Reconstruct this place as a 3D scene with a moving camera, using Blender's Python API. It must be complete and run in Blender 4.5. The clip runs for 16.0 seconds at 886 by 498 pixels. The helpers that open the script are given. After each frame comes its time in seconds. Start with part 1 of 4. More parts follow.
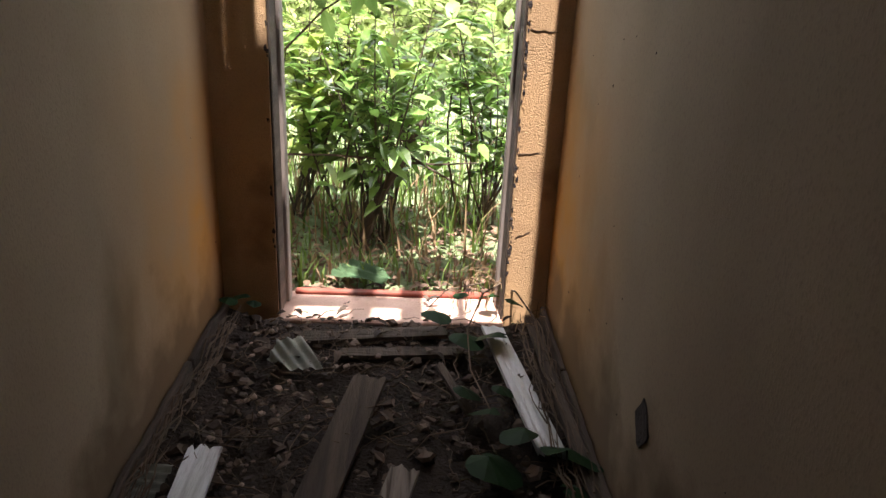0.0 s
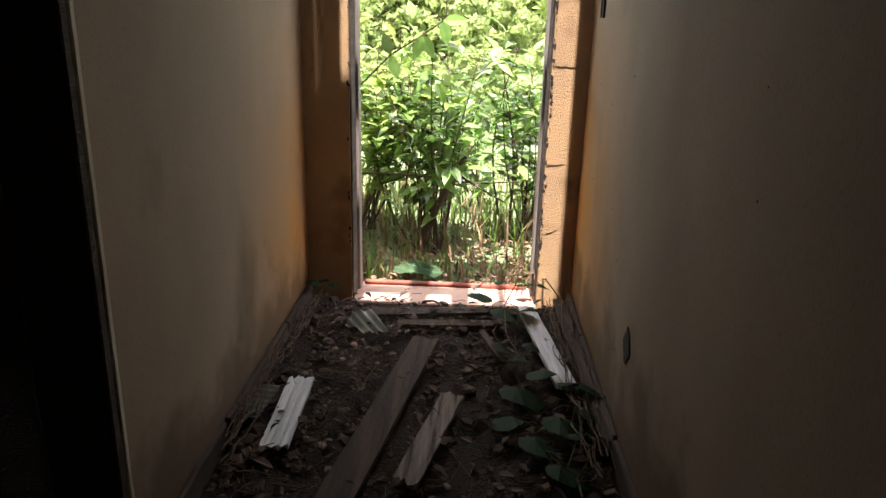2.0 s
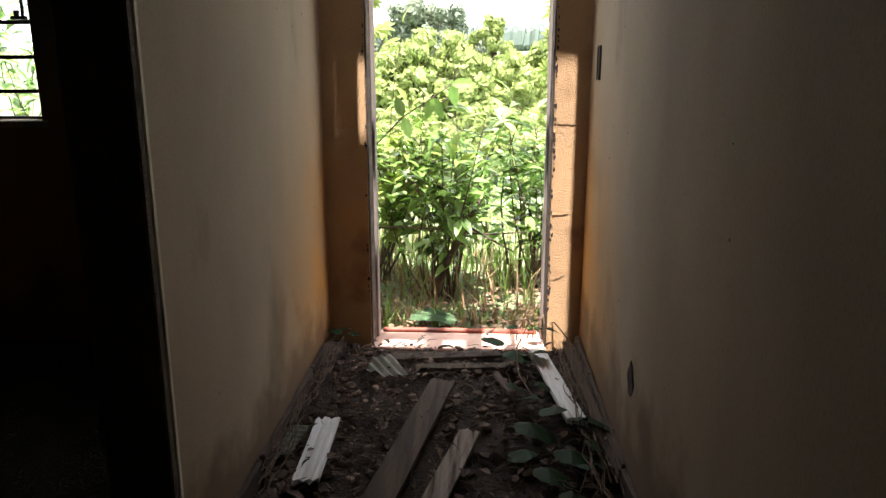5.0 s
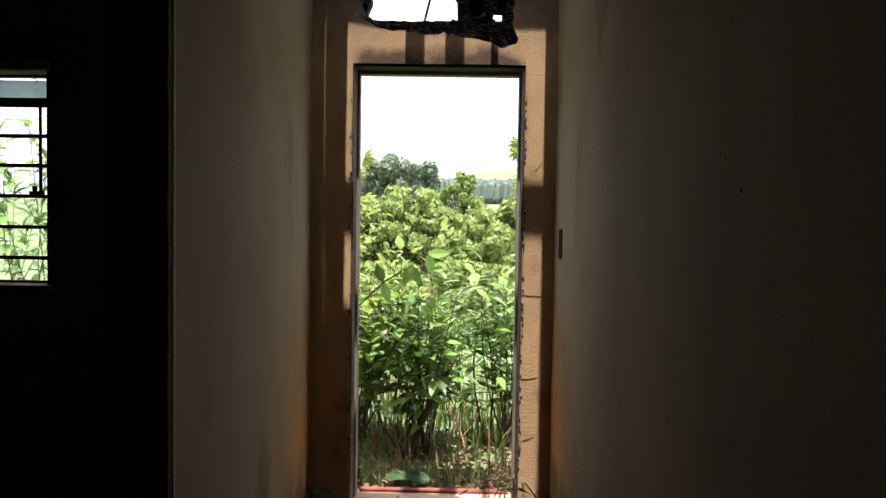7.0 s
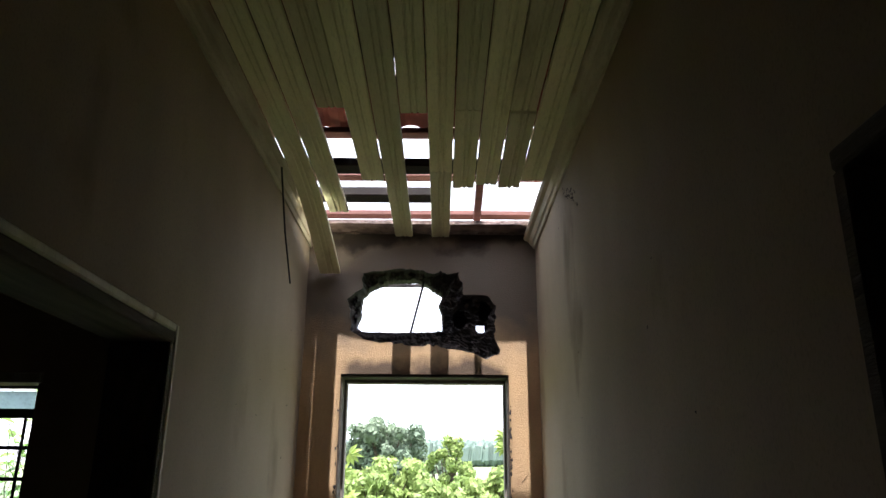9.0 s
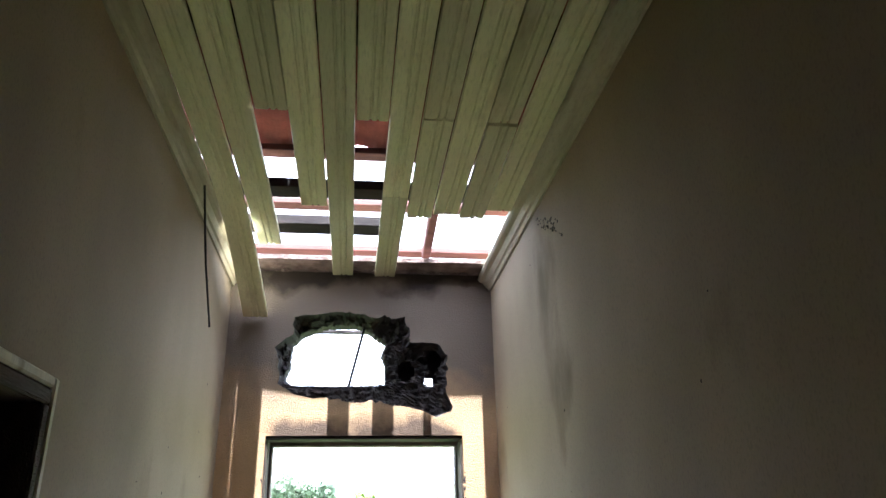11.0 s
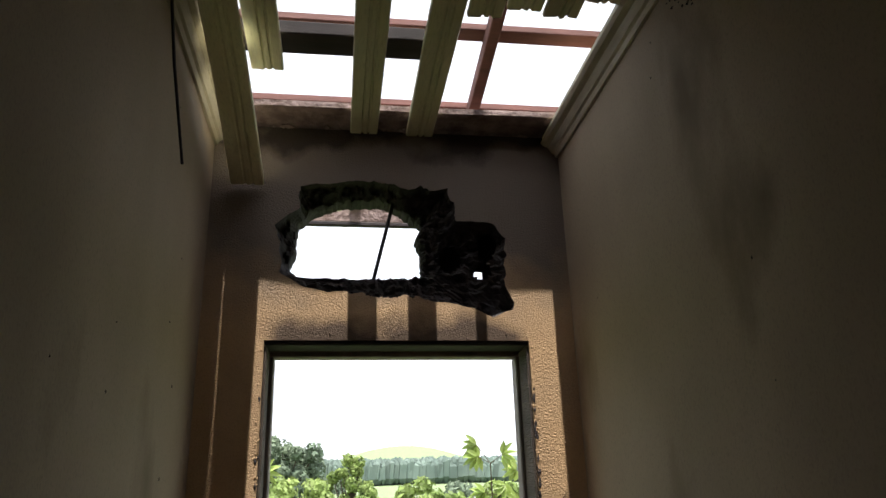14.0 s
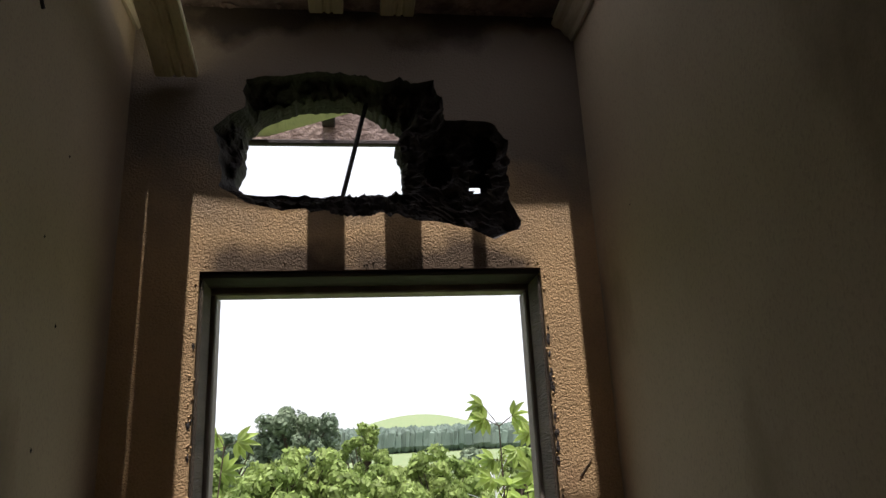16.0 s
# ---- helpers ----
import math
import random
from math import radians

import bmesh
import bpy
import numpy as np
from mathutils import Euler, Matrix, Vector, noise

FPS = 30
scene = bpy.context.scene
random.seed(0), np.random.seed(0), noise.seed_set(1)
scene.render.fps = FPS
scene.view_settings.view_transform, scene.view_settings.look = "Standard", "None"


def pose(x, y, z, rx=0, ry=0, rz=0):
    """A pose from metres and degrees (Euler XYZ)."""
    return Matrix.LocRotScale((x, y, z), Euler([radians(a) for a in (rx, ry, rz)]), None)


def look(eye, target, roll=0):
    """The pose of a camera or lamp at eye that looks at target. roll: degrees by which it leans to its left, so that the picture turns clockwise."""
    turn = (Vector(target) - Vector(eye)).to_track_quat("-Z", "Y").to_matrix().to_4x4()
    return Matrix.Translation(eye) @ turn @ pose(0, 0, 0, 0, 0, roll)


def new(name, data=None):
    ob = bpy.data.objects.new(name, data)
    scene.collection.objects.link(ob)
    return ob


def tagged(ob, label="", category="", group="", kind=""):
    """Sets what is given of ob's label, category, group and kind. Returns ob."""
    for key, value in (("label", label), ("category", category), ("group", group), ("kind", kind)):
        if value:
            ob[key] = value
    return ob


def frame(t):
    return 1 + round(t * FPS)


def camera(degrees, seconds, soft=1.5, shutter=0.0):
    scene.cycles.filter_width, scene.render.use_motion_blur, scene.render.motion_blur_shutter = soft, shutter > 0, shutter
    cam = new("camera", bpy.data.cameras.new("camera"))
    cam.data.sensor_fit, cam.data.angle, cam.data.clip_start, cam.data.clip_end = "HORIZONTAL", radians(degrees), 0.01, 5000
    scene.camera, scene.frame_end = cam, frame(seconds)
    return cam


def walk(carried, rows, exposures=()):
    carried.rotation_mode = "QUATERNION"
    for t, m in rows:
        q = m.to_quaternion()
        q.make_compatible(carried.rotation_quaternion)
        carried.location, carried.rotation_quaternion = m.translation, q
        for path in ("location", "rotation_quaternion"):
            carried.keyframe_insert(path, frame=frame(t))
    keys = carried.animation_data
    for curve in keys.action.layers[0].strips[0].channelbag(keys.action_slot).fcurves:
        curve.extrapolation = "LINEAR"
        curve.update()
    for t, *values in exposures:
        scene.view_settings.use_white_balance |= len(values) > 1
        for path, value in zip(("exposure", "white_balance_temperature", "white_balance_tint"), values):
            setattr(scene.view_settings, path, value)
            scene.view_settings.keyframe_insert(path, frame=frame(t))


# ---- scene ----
cam = camera(62.6, 16.0)
PATH = [
    (0, (0.178, -0.297, 1.206), (0.259, 1.561, 0.472), 2.7),
    (0.5, (0.216, -0.486, 1.206), (0.257, 1.408, 0.564), 2.8),
    (1, (0.258, -0.682, 1.19), (0.202, 1.211, 0.547), 2.3),
    (1.5, (0.263, -0.774, 1.217), (0.189, 1.134, 0.623), 1.4),
    (2, (0.208, -0.912, 1.21), (0.138, 0.989, 0.592), 1.5),
    (2.5, (0.179, -0.986, 1.233), (0.134, 0.935, 0.681), 3.7),
    (3, (0.182, -1.001, 1.219), (0.081, 0.923, 0.683), 1.3),
    (3.5, (0.181, -1.024, 1.225), (0.091, 0.908, 0.712), 1.2),
    (4, (0.192, -1.04, 1.233), (0.095, 0.898, 0.749), 0.9),
    (4.2, (0.204, -1.048, 1.236), (0.079, 0.889, 0.753), 0.2),
    (6.5, (0.192, -1.293, 1.294), (0.172, 0.677, 0.952), -0.2),
    (7, (0.183, -1.36, 1.363), (0.156, 0.638, 1.286), 0.9),
    (7.5, (0.143, -1.404, 1.445), (0.139, 0.59, 1.596), 1.1),
    (8, (0.155, -1.418, 1.512), (0.152, 0.552, 1.852), 1.4),
    (8.5, (0.171, -1.42, 1.571), (0.168, 0.519, 2.062), 2.0),
    (9, (0.188, -1.453, 1.586), (0.189, 0.45, 2.203), 0.4),
    (11.3, (0.028, -0.969, 1.683), (0.283, 0.856, 2.46), -0.7),
    (11.5, (0.014, -0.938, 1.675), (0.279, 0.875, 2.476), -0.1),
    (12, (0.003, -0.777, 1.669), (0.264, 1.028, 2.49), 3.5),
    (12.5, (-0.038, -0.598, 1.657), (0.258, 1.175, 2.534), 2.0),
    (13, (-0.103, -0.443, 1.672), (0.282, 1.365, 2.436), -0.5),
    (13.5, (-0.116, -0.332, 1.626), (0.205, 1.509, 2.337), -0.8),
    (14, (-0.077, -0.122, 1.621), (0.201, 1.746, 2.279), -1.7),
    (14.5, (-0.021, 0.019, 1.622), (0.338, 1.894, 2.219), -1.7),
    (15, (0.003, 0.085, 1.628), (0.404, 1.943, 2.251), -1.7),
    (15.5, (0.019, 0.24, 1.652), (0.338, 2.076, 2.379), -1.9),
    (16, (0.052, 0.383, 1.629), (0.301, 2.281, 2.209), -2.7),
]
EXPOSURES = [(0.0, 2.2, 6500, 21), (4.0, 2.6, 6500, 20), (6.5, 2.2, 6500, 19), (7.0, 1.5, 6500, 15), (8.0, 0.75, 6200, 12), (8.5, 0.95, 6050, 12), (9.0, 2.2, 5900, 14),
             (11.3, 3.45, 5400, 13), (12.5, 3.0, 5450, 14), (13.5, 1.75, 6000, 12), (15.0, 0.9, 6400, 14), (16.0, 0.8, 6400, 14)]
walk(cam, [(t, look(eye, target, roll)) for t, eye, target, roll in PATH], EXPOSURES)

# ---- light ----
world = bpy.data.worlds.new("world")
scene.world = world
world.use_nodes = True
wn = world.node_tree
sky = wn.nodes.new("ShaderNodeTexSky")
sky.sky_type, sky.sun_disc = "NISHITA", False
sky.sun_elevation, sky.sun_rotation = radians(78.2), radians(180)
sky.air_density, sky.dust_density, sky.ozone_density = 1.0, 2.0, 1.0
haze = wn.nodes.new("ShaderNodeHueSaturation")
haze.inputs["Saturation"].default_value, haze.inputs["Value"].default_value = 0.25, 1.25
wn.links.new(sky.outputs[0], haze.inputs["Color"])
veil = wn.nodes.new("ShaderNodeMix")
veil.data_type, veil.inputs["Factor"].default_value = "RGBA", 0.5
veil.inputs["B"].default_value = (7.0, 7.2, 7.5, 1)
wn.links.new(haze.outputs[0], veil.inputs["A"])
wn.links.new(veil.outputs["Result"], wn.nodes["Background"].inputs[0])
wn.nodes["Background"].inputs[1].default_value = 0.125
sun = new("sun", bpy.data.lights.new("sun", "SUN"))
sun.data.energy, sun.data.angle, sun.data.color = 5.0, radians(0.6), (1.0, 0.95, 0.86)
sun.matrix_world = look((0, -2, 9), (0, -2 + 0.208, 8))


# ---- materials ----
def mat(name, base, rough=0.8, alt=None, scale=6.0, grain=60.0, bump=0.3, depth=0.01, stretch=(1, 1, 1), stain=None, stain_scale=1.5,
        stain_at=0.55, metal=0.0, trans=0.0, per_object=0.0, spec=0.3, island=0.0):
    m = bpy.data.materials.new(name)
    m.use_nodes = True
    nt, lk = m.node_tree, m.node_tree.links
    b = nt.nodes["Principled BSDF"]
    b.inputs["Roughness"].default_value, b.inputs["Metallic"].default_value = rough, metal
    b.inputs["Specular IOR Level"].default_value = spec
    tc = nt.nodes.new("ShaderNodeTexCoord")
    mp = nt.nodes.new("ShaderNodeMapping")
    mp.inputs["Scale"].default_value = stretch
    lk.new(tc.outputs["Object"], mp.inputs[0])

    def noise_tex(s, det=5.0):
        n = nt.nodes.new("ShaderNodeTexNoise")
        n.inputs["Scale"].default_value, n.inputs["Detail"].default_value = s, det
        lk.new(mp.outputs[0], n.inputs["Vector"])
        return n.outputs["Fac"]

    def ramp(fac, a, z):
        r = nt.nodes.new("ShaderNodeMapRange")
        r.inputs["From Min"].default_value, r.inputs["From Max"].default_value = a, z
        lk.new(fac, r.inputs["Value"])
        return r.outputs[0]

    def mix(fac, a, c):
        x = nt.nodes.new("ShaderNodeMix")
        x.data_type = "RGBA"
        lk.new(fac, x.inputs["Factor"])
        for sock, v in ((x.inputs["A"], a), (x.inputs["B"], c)):
            if isinstance(v, tuple):
                sock.default_value = (*v, 1)
            else:
                lk.new(v, sock)
        return x.outputs["Result"]

    alt = alt or tuple(c * 0.65 for c in base)
    col = mix(ramp(noise_tex(scale), 0.35, 0.65), base, alt)
    fine = noise_tex(grain, 6.0)
    col = mix(ramp(fine, 0.5, 1.1), col, tuple(c * 0.5 for c in base))
    if stain:
        col = mix(ramp(noise_tex(stain_scale, 7.0), stain_at, stain_at + 0.12), col, stain)
    if per_object or island:
        if island:
            oi = nt.nodes.new("ShaderNodeNewGeometry").outputs["Random Per Island"]
        else:
            oi = nt.nodes.new("ShaderNodeObjectInfo").outputs["Random"]
        hv = nt.nodes.new("ShaderNodeHueSaturation")
        amount = per_object or island
        r = nt.nodes.new("ShaderNodeMapRange")
        r.inputs["To Min"].default_value, r.inputs["To Max"].default_value = 1 - amount, 1 + amount
        lk.new(oi, r.inputs["Value"])
        lk.new(r.outputs[0], hv.inputs["Value"])
        lk.new(col, hv.inputs["Color"])
        col = hv.outputs[0]
    lk.new(col, b.inputs["Base Color"])
    bp = nt.nodes.new("ShaderNodeBump")
    bp.inputs["Strength"].default_value, bp.inputs["Distance"].default_value = bump, depth
    lk.new(fine, bp.inputs["Height"])
    lk.new(bp.outputs[0], b.inputs["Normal"])
    if trans:
        t = nt.nodes.new("ShaderNodeBsdfTranslucent")
        lk.new(col, t.inputs[0])
        ms = nt.nodes.new("ShaderNodeMixShader")
        ms.inputs[0].default_value = trans
        lk.new(b.outputs[0], ms.inputs[1])
        lk.new(t.outputs[0], ms.inputs[2])
        lk.new(ms.outputs[0], nt.nodes["Material Output"].inputs[0])
    return m


plaster = mat("plaster", (0.355, 0.275, 0.19), 0.85, (0.262, 0.203, 0.138), 1.6, 220, 0.2, 0.003, (1, 1, 0.6), (0.17, 0.125, 0.075), 2.2, 0.6)
pn, pl = plaster.node_tree.nodes, plaster.node_tree.links
pb = pn["Principled BSDF"]
old = pb.inputs["Base Color"].links[0].from_socket
sep = pn.new("ShaderNodeSeparateXYZ")
pl.new(pn["Texture Coordinate"].outputs["Object"], sep.inputs[0])


def math_node(op, a, b, clamp=False):
    nd = pn.new("ShaderNodeMath")
    nd.operation, nd.use_clamp = op, clamp
    for sock, v in zip(nd.inputs, (a, b)):
        if isinstance(v, (int, float)):
            sock.default_value = v
        else:
            pl.new(v, sock)
    return nd.outputs[0]


# ochre damp stain at the wall foot by the doorway, plus painted warm bounce light
dn = pn.new("ShaderNodeTexNoise")
dn.inputs["Scale"].default_value, dn.inputs["Detail"].default_value = 5.0, 6.0
pl.new(pn["Texture Coordinate"].outputs["Object"], dn.inputs["Vector"])
near = math_node("MULTIPLY", math_node("SUBTRACT", sep.outputs[1], 1.15), 1.4, True)
low = math_node("MULTIPLY", math_node("SUBTRACT", 1.25, sep.outputs[2]), 1.1, True)
stain_bounce = math_node("MULTIPLY", math_node("MULTIPLY", near, low), math_node("MULTIPLY", dn.outputs[0], 2.0), True)
pm = pn.new("ShaderNodeMix")
pm.data_type = "RGBA"
pl.new(stain_bounce, pm.inputs["Factor"])
pl.new(old, pm.inputs["A"])
pm.inputs["B"].default_value = (0.40, 0.185, 0.035, 1)
# splashed earth along the wall foot, strengthened to paint in the light falloff there
foot = math_node("SUBTRACT", math_node("MULTIPLY", dn.outputs[0], 0.95), math_node("MULTIPLY", sep.outputs[2], 1.25))
foot = math_node("MULTIPLY", math_node("ADD", foot, -0.02), 4.0, True)
fm = pn.new("ShaderNodeMix")
fm.data_type = "RGBA"
pl.new(math_node("MULTIPLY", foot, 0.75), fm.inputs["Factor"])
pl.new(pm.outputs["Result"], fm.inputs["A"])
fm.inputs["B"].default_value = (0.10, 0.062, 0.03, 1)
pl.new(fm.outputs["Result"], pb.inputs["Base Color"])
ochre = mat("ochre_plaster", (0.52, 0.34, 0.18), 0.9, (0.43, 0.29, 0.165), 3, 240, 0.7, 0.006, (1, 1, 1), (0.30, 0.18, 0.10), 4.0, 0.6)
# grey mould high on the end wall, darkened to include shade above the sun patch
on, ol = ochre.node_tree.nodes, ochre.node_tree.links
ob_in = on["Principled BSDF"].inputs["Base Color"]
was = ob_in.links[0].from_socket
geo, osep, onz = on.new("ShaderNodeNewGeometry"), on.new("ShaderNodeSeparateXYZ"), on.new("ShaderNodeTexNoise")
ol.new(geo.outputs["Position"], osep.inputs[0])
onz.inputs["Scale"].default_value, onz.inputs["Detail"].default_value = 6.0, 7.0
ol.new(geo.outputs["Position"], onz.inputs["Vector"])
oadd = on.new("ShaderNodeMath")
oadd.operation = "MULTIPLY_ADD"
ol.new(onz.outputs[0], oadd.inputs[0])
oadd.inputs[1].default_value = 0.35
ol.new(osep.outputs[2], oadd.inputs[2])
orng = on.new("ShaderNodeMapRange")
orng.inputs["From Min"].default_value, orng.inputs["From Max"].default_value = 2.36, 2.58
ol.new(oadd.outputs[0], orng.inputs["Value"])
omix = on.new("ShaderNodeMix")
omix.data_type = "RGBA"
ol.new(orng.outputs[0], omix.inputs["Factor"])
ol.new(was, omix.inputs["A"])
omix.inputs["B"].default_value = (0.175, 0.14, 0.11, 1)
# soot and the shadow gap below the wall plate, painted black along the top edge
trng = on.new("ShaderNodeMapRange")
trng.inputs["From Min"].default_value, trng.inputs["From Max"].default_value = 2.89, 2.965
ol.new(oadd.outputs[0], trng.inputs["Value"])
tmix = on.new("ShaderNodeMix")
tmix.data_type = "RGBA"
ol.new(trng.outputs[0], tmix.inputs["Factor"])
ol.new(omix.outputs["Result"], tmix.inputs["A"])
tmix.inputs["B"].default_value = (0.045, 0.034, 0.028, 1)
# sooty damp patches over the door lintel
lint = on.new("ShaderNodeMath")
lint.operation = "MULTIPLY_ADD"
ol.new(onz.outputs[0], lint.inputs[0])
lint.inputs[1].default_value, lint.inputs[2].default_value = -0.26, 2.30
band = on.new("ShaderNodeMath")
band.operation = "SUBTRACT"
ol.new(lint.outputs[0], band.inputs[0])
ol.new(osep.outputs[2], band.inputs[1])
brng = on.new("ShaderNodeMapRange")
brng.inputs["From Min"].default_value, brng.inputs["From Max"].default_value = -0.02, 0.05
ol.new(band.outputs[0], brng.inputs["Value"])
span = on.new("ShaderNodeMath")
span.operation = "SUBTRACT"
ol.new(osep.outputs[0], span.inputs[0])
span.inputs[1].default_value = 0.105
dist = on.new("ShaderNodeMath")
dist.operation = "ABSOLUTE"
ol.new(span.outputs[0], dist.inputs[0])
above = on.new("ShaderNodeMapRange")
above.inputs["From Min"].default_value, above.inputs["From Max"].default_value = 0.405, 0.36
ol.new(dist.outputs[0], above.inputs["Value"])
soot = on.new("ShaderNodeMath")
soot.operation = "MULTIPLY"
ol.new(brng.outputs[0], soot.inputs[0])
ol.new(above.outputs[0], soot.inputs[1])
smix = on.new("ShaderNodeMix")
smix.data_type = "RGBA"
ol.new(soot.outputs[0], smix.inputs["Factor"])
ol.new(tmix.outputs["Result"], smix.inputs["A"])
smix.inputs["B"].default_value = (0.10, 0.068, 0.046, 1)
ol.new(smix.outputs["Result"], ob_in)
# clay set near black: the backlit shade of the hole is in this colour
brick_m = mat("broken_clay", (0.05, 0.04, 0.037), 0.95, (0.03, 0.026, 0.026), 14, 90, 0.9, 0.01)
soil = mat("soil", (0.022, 0.016, 0.012), 0.95, (0.038, 0.026, 0.018), 9, 90, 1.0, 0.012, (1, 1, 1), (0.03, 0.022, 0.018), 5, 0.52)
ground_m = mat("grass_ground", (0.125, 0.18, 0.085), 0.95, (0.17, 0.205, 0.105), 0.35, 14, 0.8, 0.05, (1, 1, 1), (0.20, 0.14, 0.08), 0.8, 0.6)
sill_m = mat("threshold_cement", (0.62, 0.42, 0.33), 0.85, (0.52, 0.33, 0.25), 8, 120, 0.4, 0.004, (1, 1, 1), (0.3, 0.18, 0.13), 7, 0.62)
ceil_m = mat("ceiling_board", (0.70, 0.68, 0.47), 0.6, (0.60, 0.57, 0.38), 3, 50, 0.25, 0.003, (4, 0.6, 4), (0.30, 0.24, 0.14), 1.6, 0.6, island=0.2)
trim_m = mat("trim_wood", (0.47, 0.42, 0.32), 0.65, (0.33, 0.285, 0.205), 5, 60, 0.3, 0.003, (3, 0.6, 3), (0.22, 0.16, 0.1), 4, 0.6)
casing_m = mat("pale_casing", (0.66, 0.61, 0.48), 0.65, (0.52, 0.47, 0.35), 5, 60, 0.3, 0.003, (3, 3, 0.6), (0.22, 0.16, 0.1), 4, 0.6)
red_wood = mat("red_wood", (0.17, 0.075, 0.06), 0.85, (0.11, 0.05, 0.04), 5, 70, 0.5, 0.004, (1, 6, 6))
dark_wood = mat("dark_wood", (0.045, 0.035, 0.035), 0.85, (0.03, 0.025, 0.025), 5, 70, 0.5, 0.004, (1, 6, 6))
plate_m = mat("plate_mortar", (0.27, 0.2, 0.18), 0.9, (0.13, 0.088, 0.075), 16, 60, 0.9, 0.012, (1, 1, 1), (0.1, 0.07, 0.06), 12, 0.6)
tile_m = mat("clay_roof_tile", (0.27, 0.075, 0.048), 0.85, (0.18, 0.05, 0.035), 9, 80, 0.5, 0.004, (1, 1, 1), (0.10, 0.05, 0.04), 7, 0.62, per_object=0.15)
grey_wood = mat("weathered_wood", (0.105, 0.08, 0.06), 0.9, (0.05, 0.038, 0.03), 4, 45, 0.8, 0.006, (9, 0.6, 4), (0.06, 0.048, 0.04), 4, 0.6)
pale_wood = mat("painted_plank", (0.66, 0.68, 0.68), 0.7, (0.50, 0.51, 0.50), 4, 45, 0.5, 0.004, (8, 0.7, 4), (0.17, 0.13, 0.1), 6, 0.62)
split_wood = mat("split_wood", (0.30, 0.26, 0.22), 0.85, (0.14, 0.11, 0.09), 5, 45, 0.9, 0.006, (11, 0.6, 4), (0.06, 0.045, 0.035), 5, 0.56)
sheet_m = mat("corrugated_sheet", (0.36, 0.38, 0.33), 0.8, (0.26, 0.28, 0.24), 10, 80, 0.4, 0.003)
green_sheet = mat("mossy_sheet", (0.10, 0.19, 0.09), 0.7, (0.06, 0.12, 0.05), 10, 80, 0.4, 0.003)
jamb_m = mat("door_frame_wood", (0.30, 0.26, 0.235), 0.7, (0.21, 0.175, 0.15), 5, 60, 0.4, 0.003, (5, 5, 0.6))
steel = mat("window_steel", (0.03, 0.032, 0.034), 0.6, (0.06, 0.045, 0.035), 14, 90, 0.4, 0.002, metal=0.3)
wire_m = mat("black_wire", (0.02, 0.02, 0.02), 0.6)
pale_chip = mat("pale_chip", (0.25, 0.19, 0.15), 0.9, (0.15, 0.11, 0.085), 12, 80, 0.5, 0.004, island=0.5)
chip_m = mat("rubble", (0.11, 0.08, 0.06), 0.9, (0.055, 0.04, 0.03), 12, 80, 0.5, 0.004, island=0.6)
litter_m = mat("leaf_litter", (0.20, 0.13, 0.085), 0.9, (0.11, 0.07, 0.05), 9, 60, 0.4, 0.003, island=0.6)
straw_m = mat("dry_straw", (0.33, 0.235, 0.13), 0.85, (0.17, 0.11, 0.06), 6, 50, 0.3, 0.003, trans=0.25, island=0.35)
twig_m = mat("twig", (0.13, 0.09, 0.06), 0.9, (0.08, 0.06, 0.04), 10, 60, 0.5, 0.003)
bark = mat("bark", (0.10, 0.075, 0.055), 0.95, (0.06, 0.045, 0.035), 12, 60, 0.8, 0.006)
leaf_m = mat("shrub_leaf", (0.26, 0.42, 0.12), 0.25, (0.13, 0.25, 0.055), 5, 40, 0.2, 0.002, trans=0.5, island=0.65, spec=1.0)
lime_m = mat("lime_leaf", (0.38, 0.47, 0.13), 0.35, (0.26, 0.37, 0.09), 5, 40, 0.2, 0.002, trans=0.5, island=0.3, spec=0.5)
grass_m = mat("weed_blade", (0.13, 0.21, 0.05), 0.6, (0.14, 0.22, 0.045), 5, 40, 0.2, 0.002, trans=0.4, island=0.45)
crown_m = mat("tree_leaf", (0.25, 0.32, 0.095), 0.6, (0.16, 0.23, 0.06), 0.7, 9, 0.2, 0.01, trans=0.35, island=0.35)
# distance haze is mixed into this leaf colour, paler and greyer than nearer trees
haze_crown = mat("haze_tinted_leaf", (0.16, 0.205, 0.13), 0.7, (0.11, 0.15, 0.10), 0.4, 5, 0.2, 0.01, trans=0.25, island=0.35)
pine_m = mat("plantation_leaf", (0.115, 0.15, 0.125), 0.8, (0.08, 0.115, 0.095), 0.1, 2, 0.2, 0.01, island=0.3)
vine_m = mat("vine_leaf", (0.012, 0.04, 0.012), 0.6, (0.008, 0.024, 0.008), 9, 60, 0.2, 0.002, trans=0.25, spec=0.12)
hazy = mat("frosted_pane", (0.62, 0.70, 0.72), 0.5, (0.52, 0.6, 0.62), 6, 60, 0.1, 0.001, trans=0.75)
glass = bpy.data.materials.new("window_glass")
glass.use_nodes = True
gb = glass.node_tree.nodes["Principled BSDF"]
gb.inputs["Transmission Weight"].default_value, gb.inputs["Roughness"].default_value, gb.inputs["IOR"].default_value = 1.0, 0.08, 1.05
gb.inputs["Base Color"].default_value = (0.85, 0.93, 0.92, 1)


# ---- building helpers ----
def mesh_object(name, verts, faces, material, parent=None, label=""):
    me = bpy.data.meshes.new(name)
    me.from_pydata([tuple(v) for v in verts], [], faces)
    me.materials.append(material)
    ob = new(name, me)
    if parent:
        ob.parent = parent
    if label:
        ob["label"] = label
    return ob


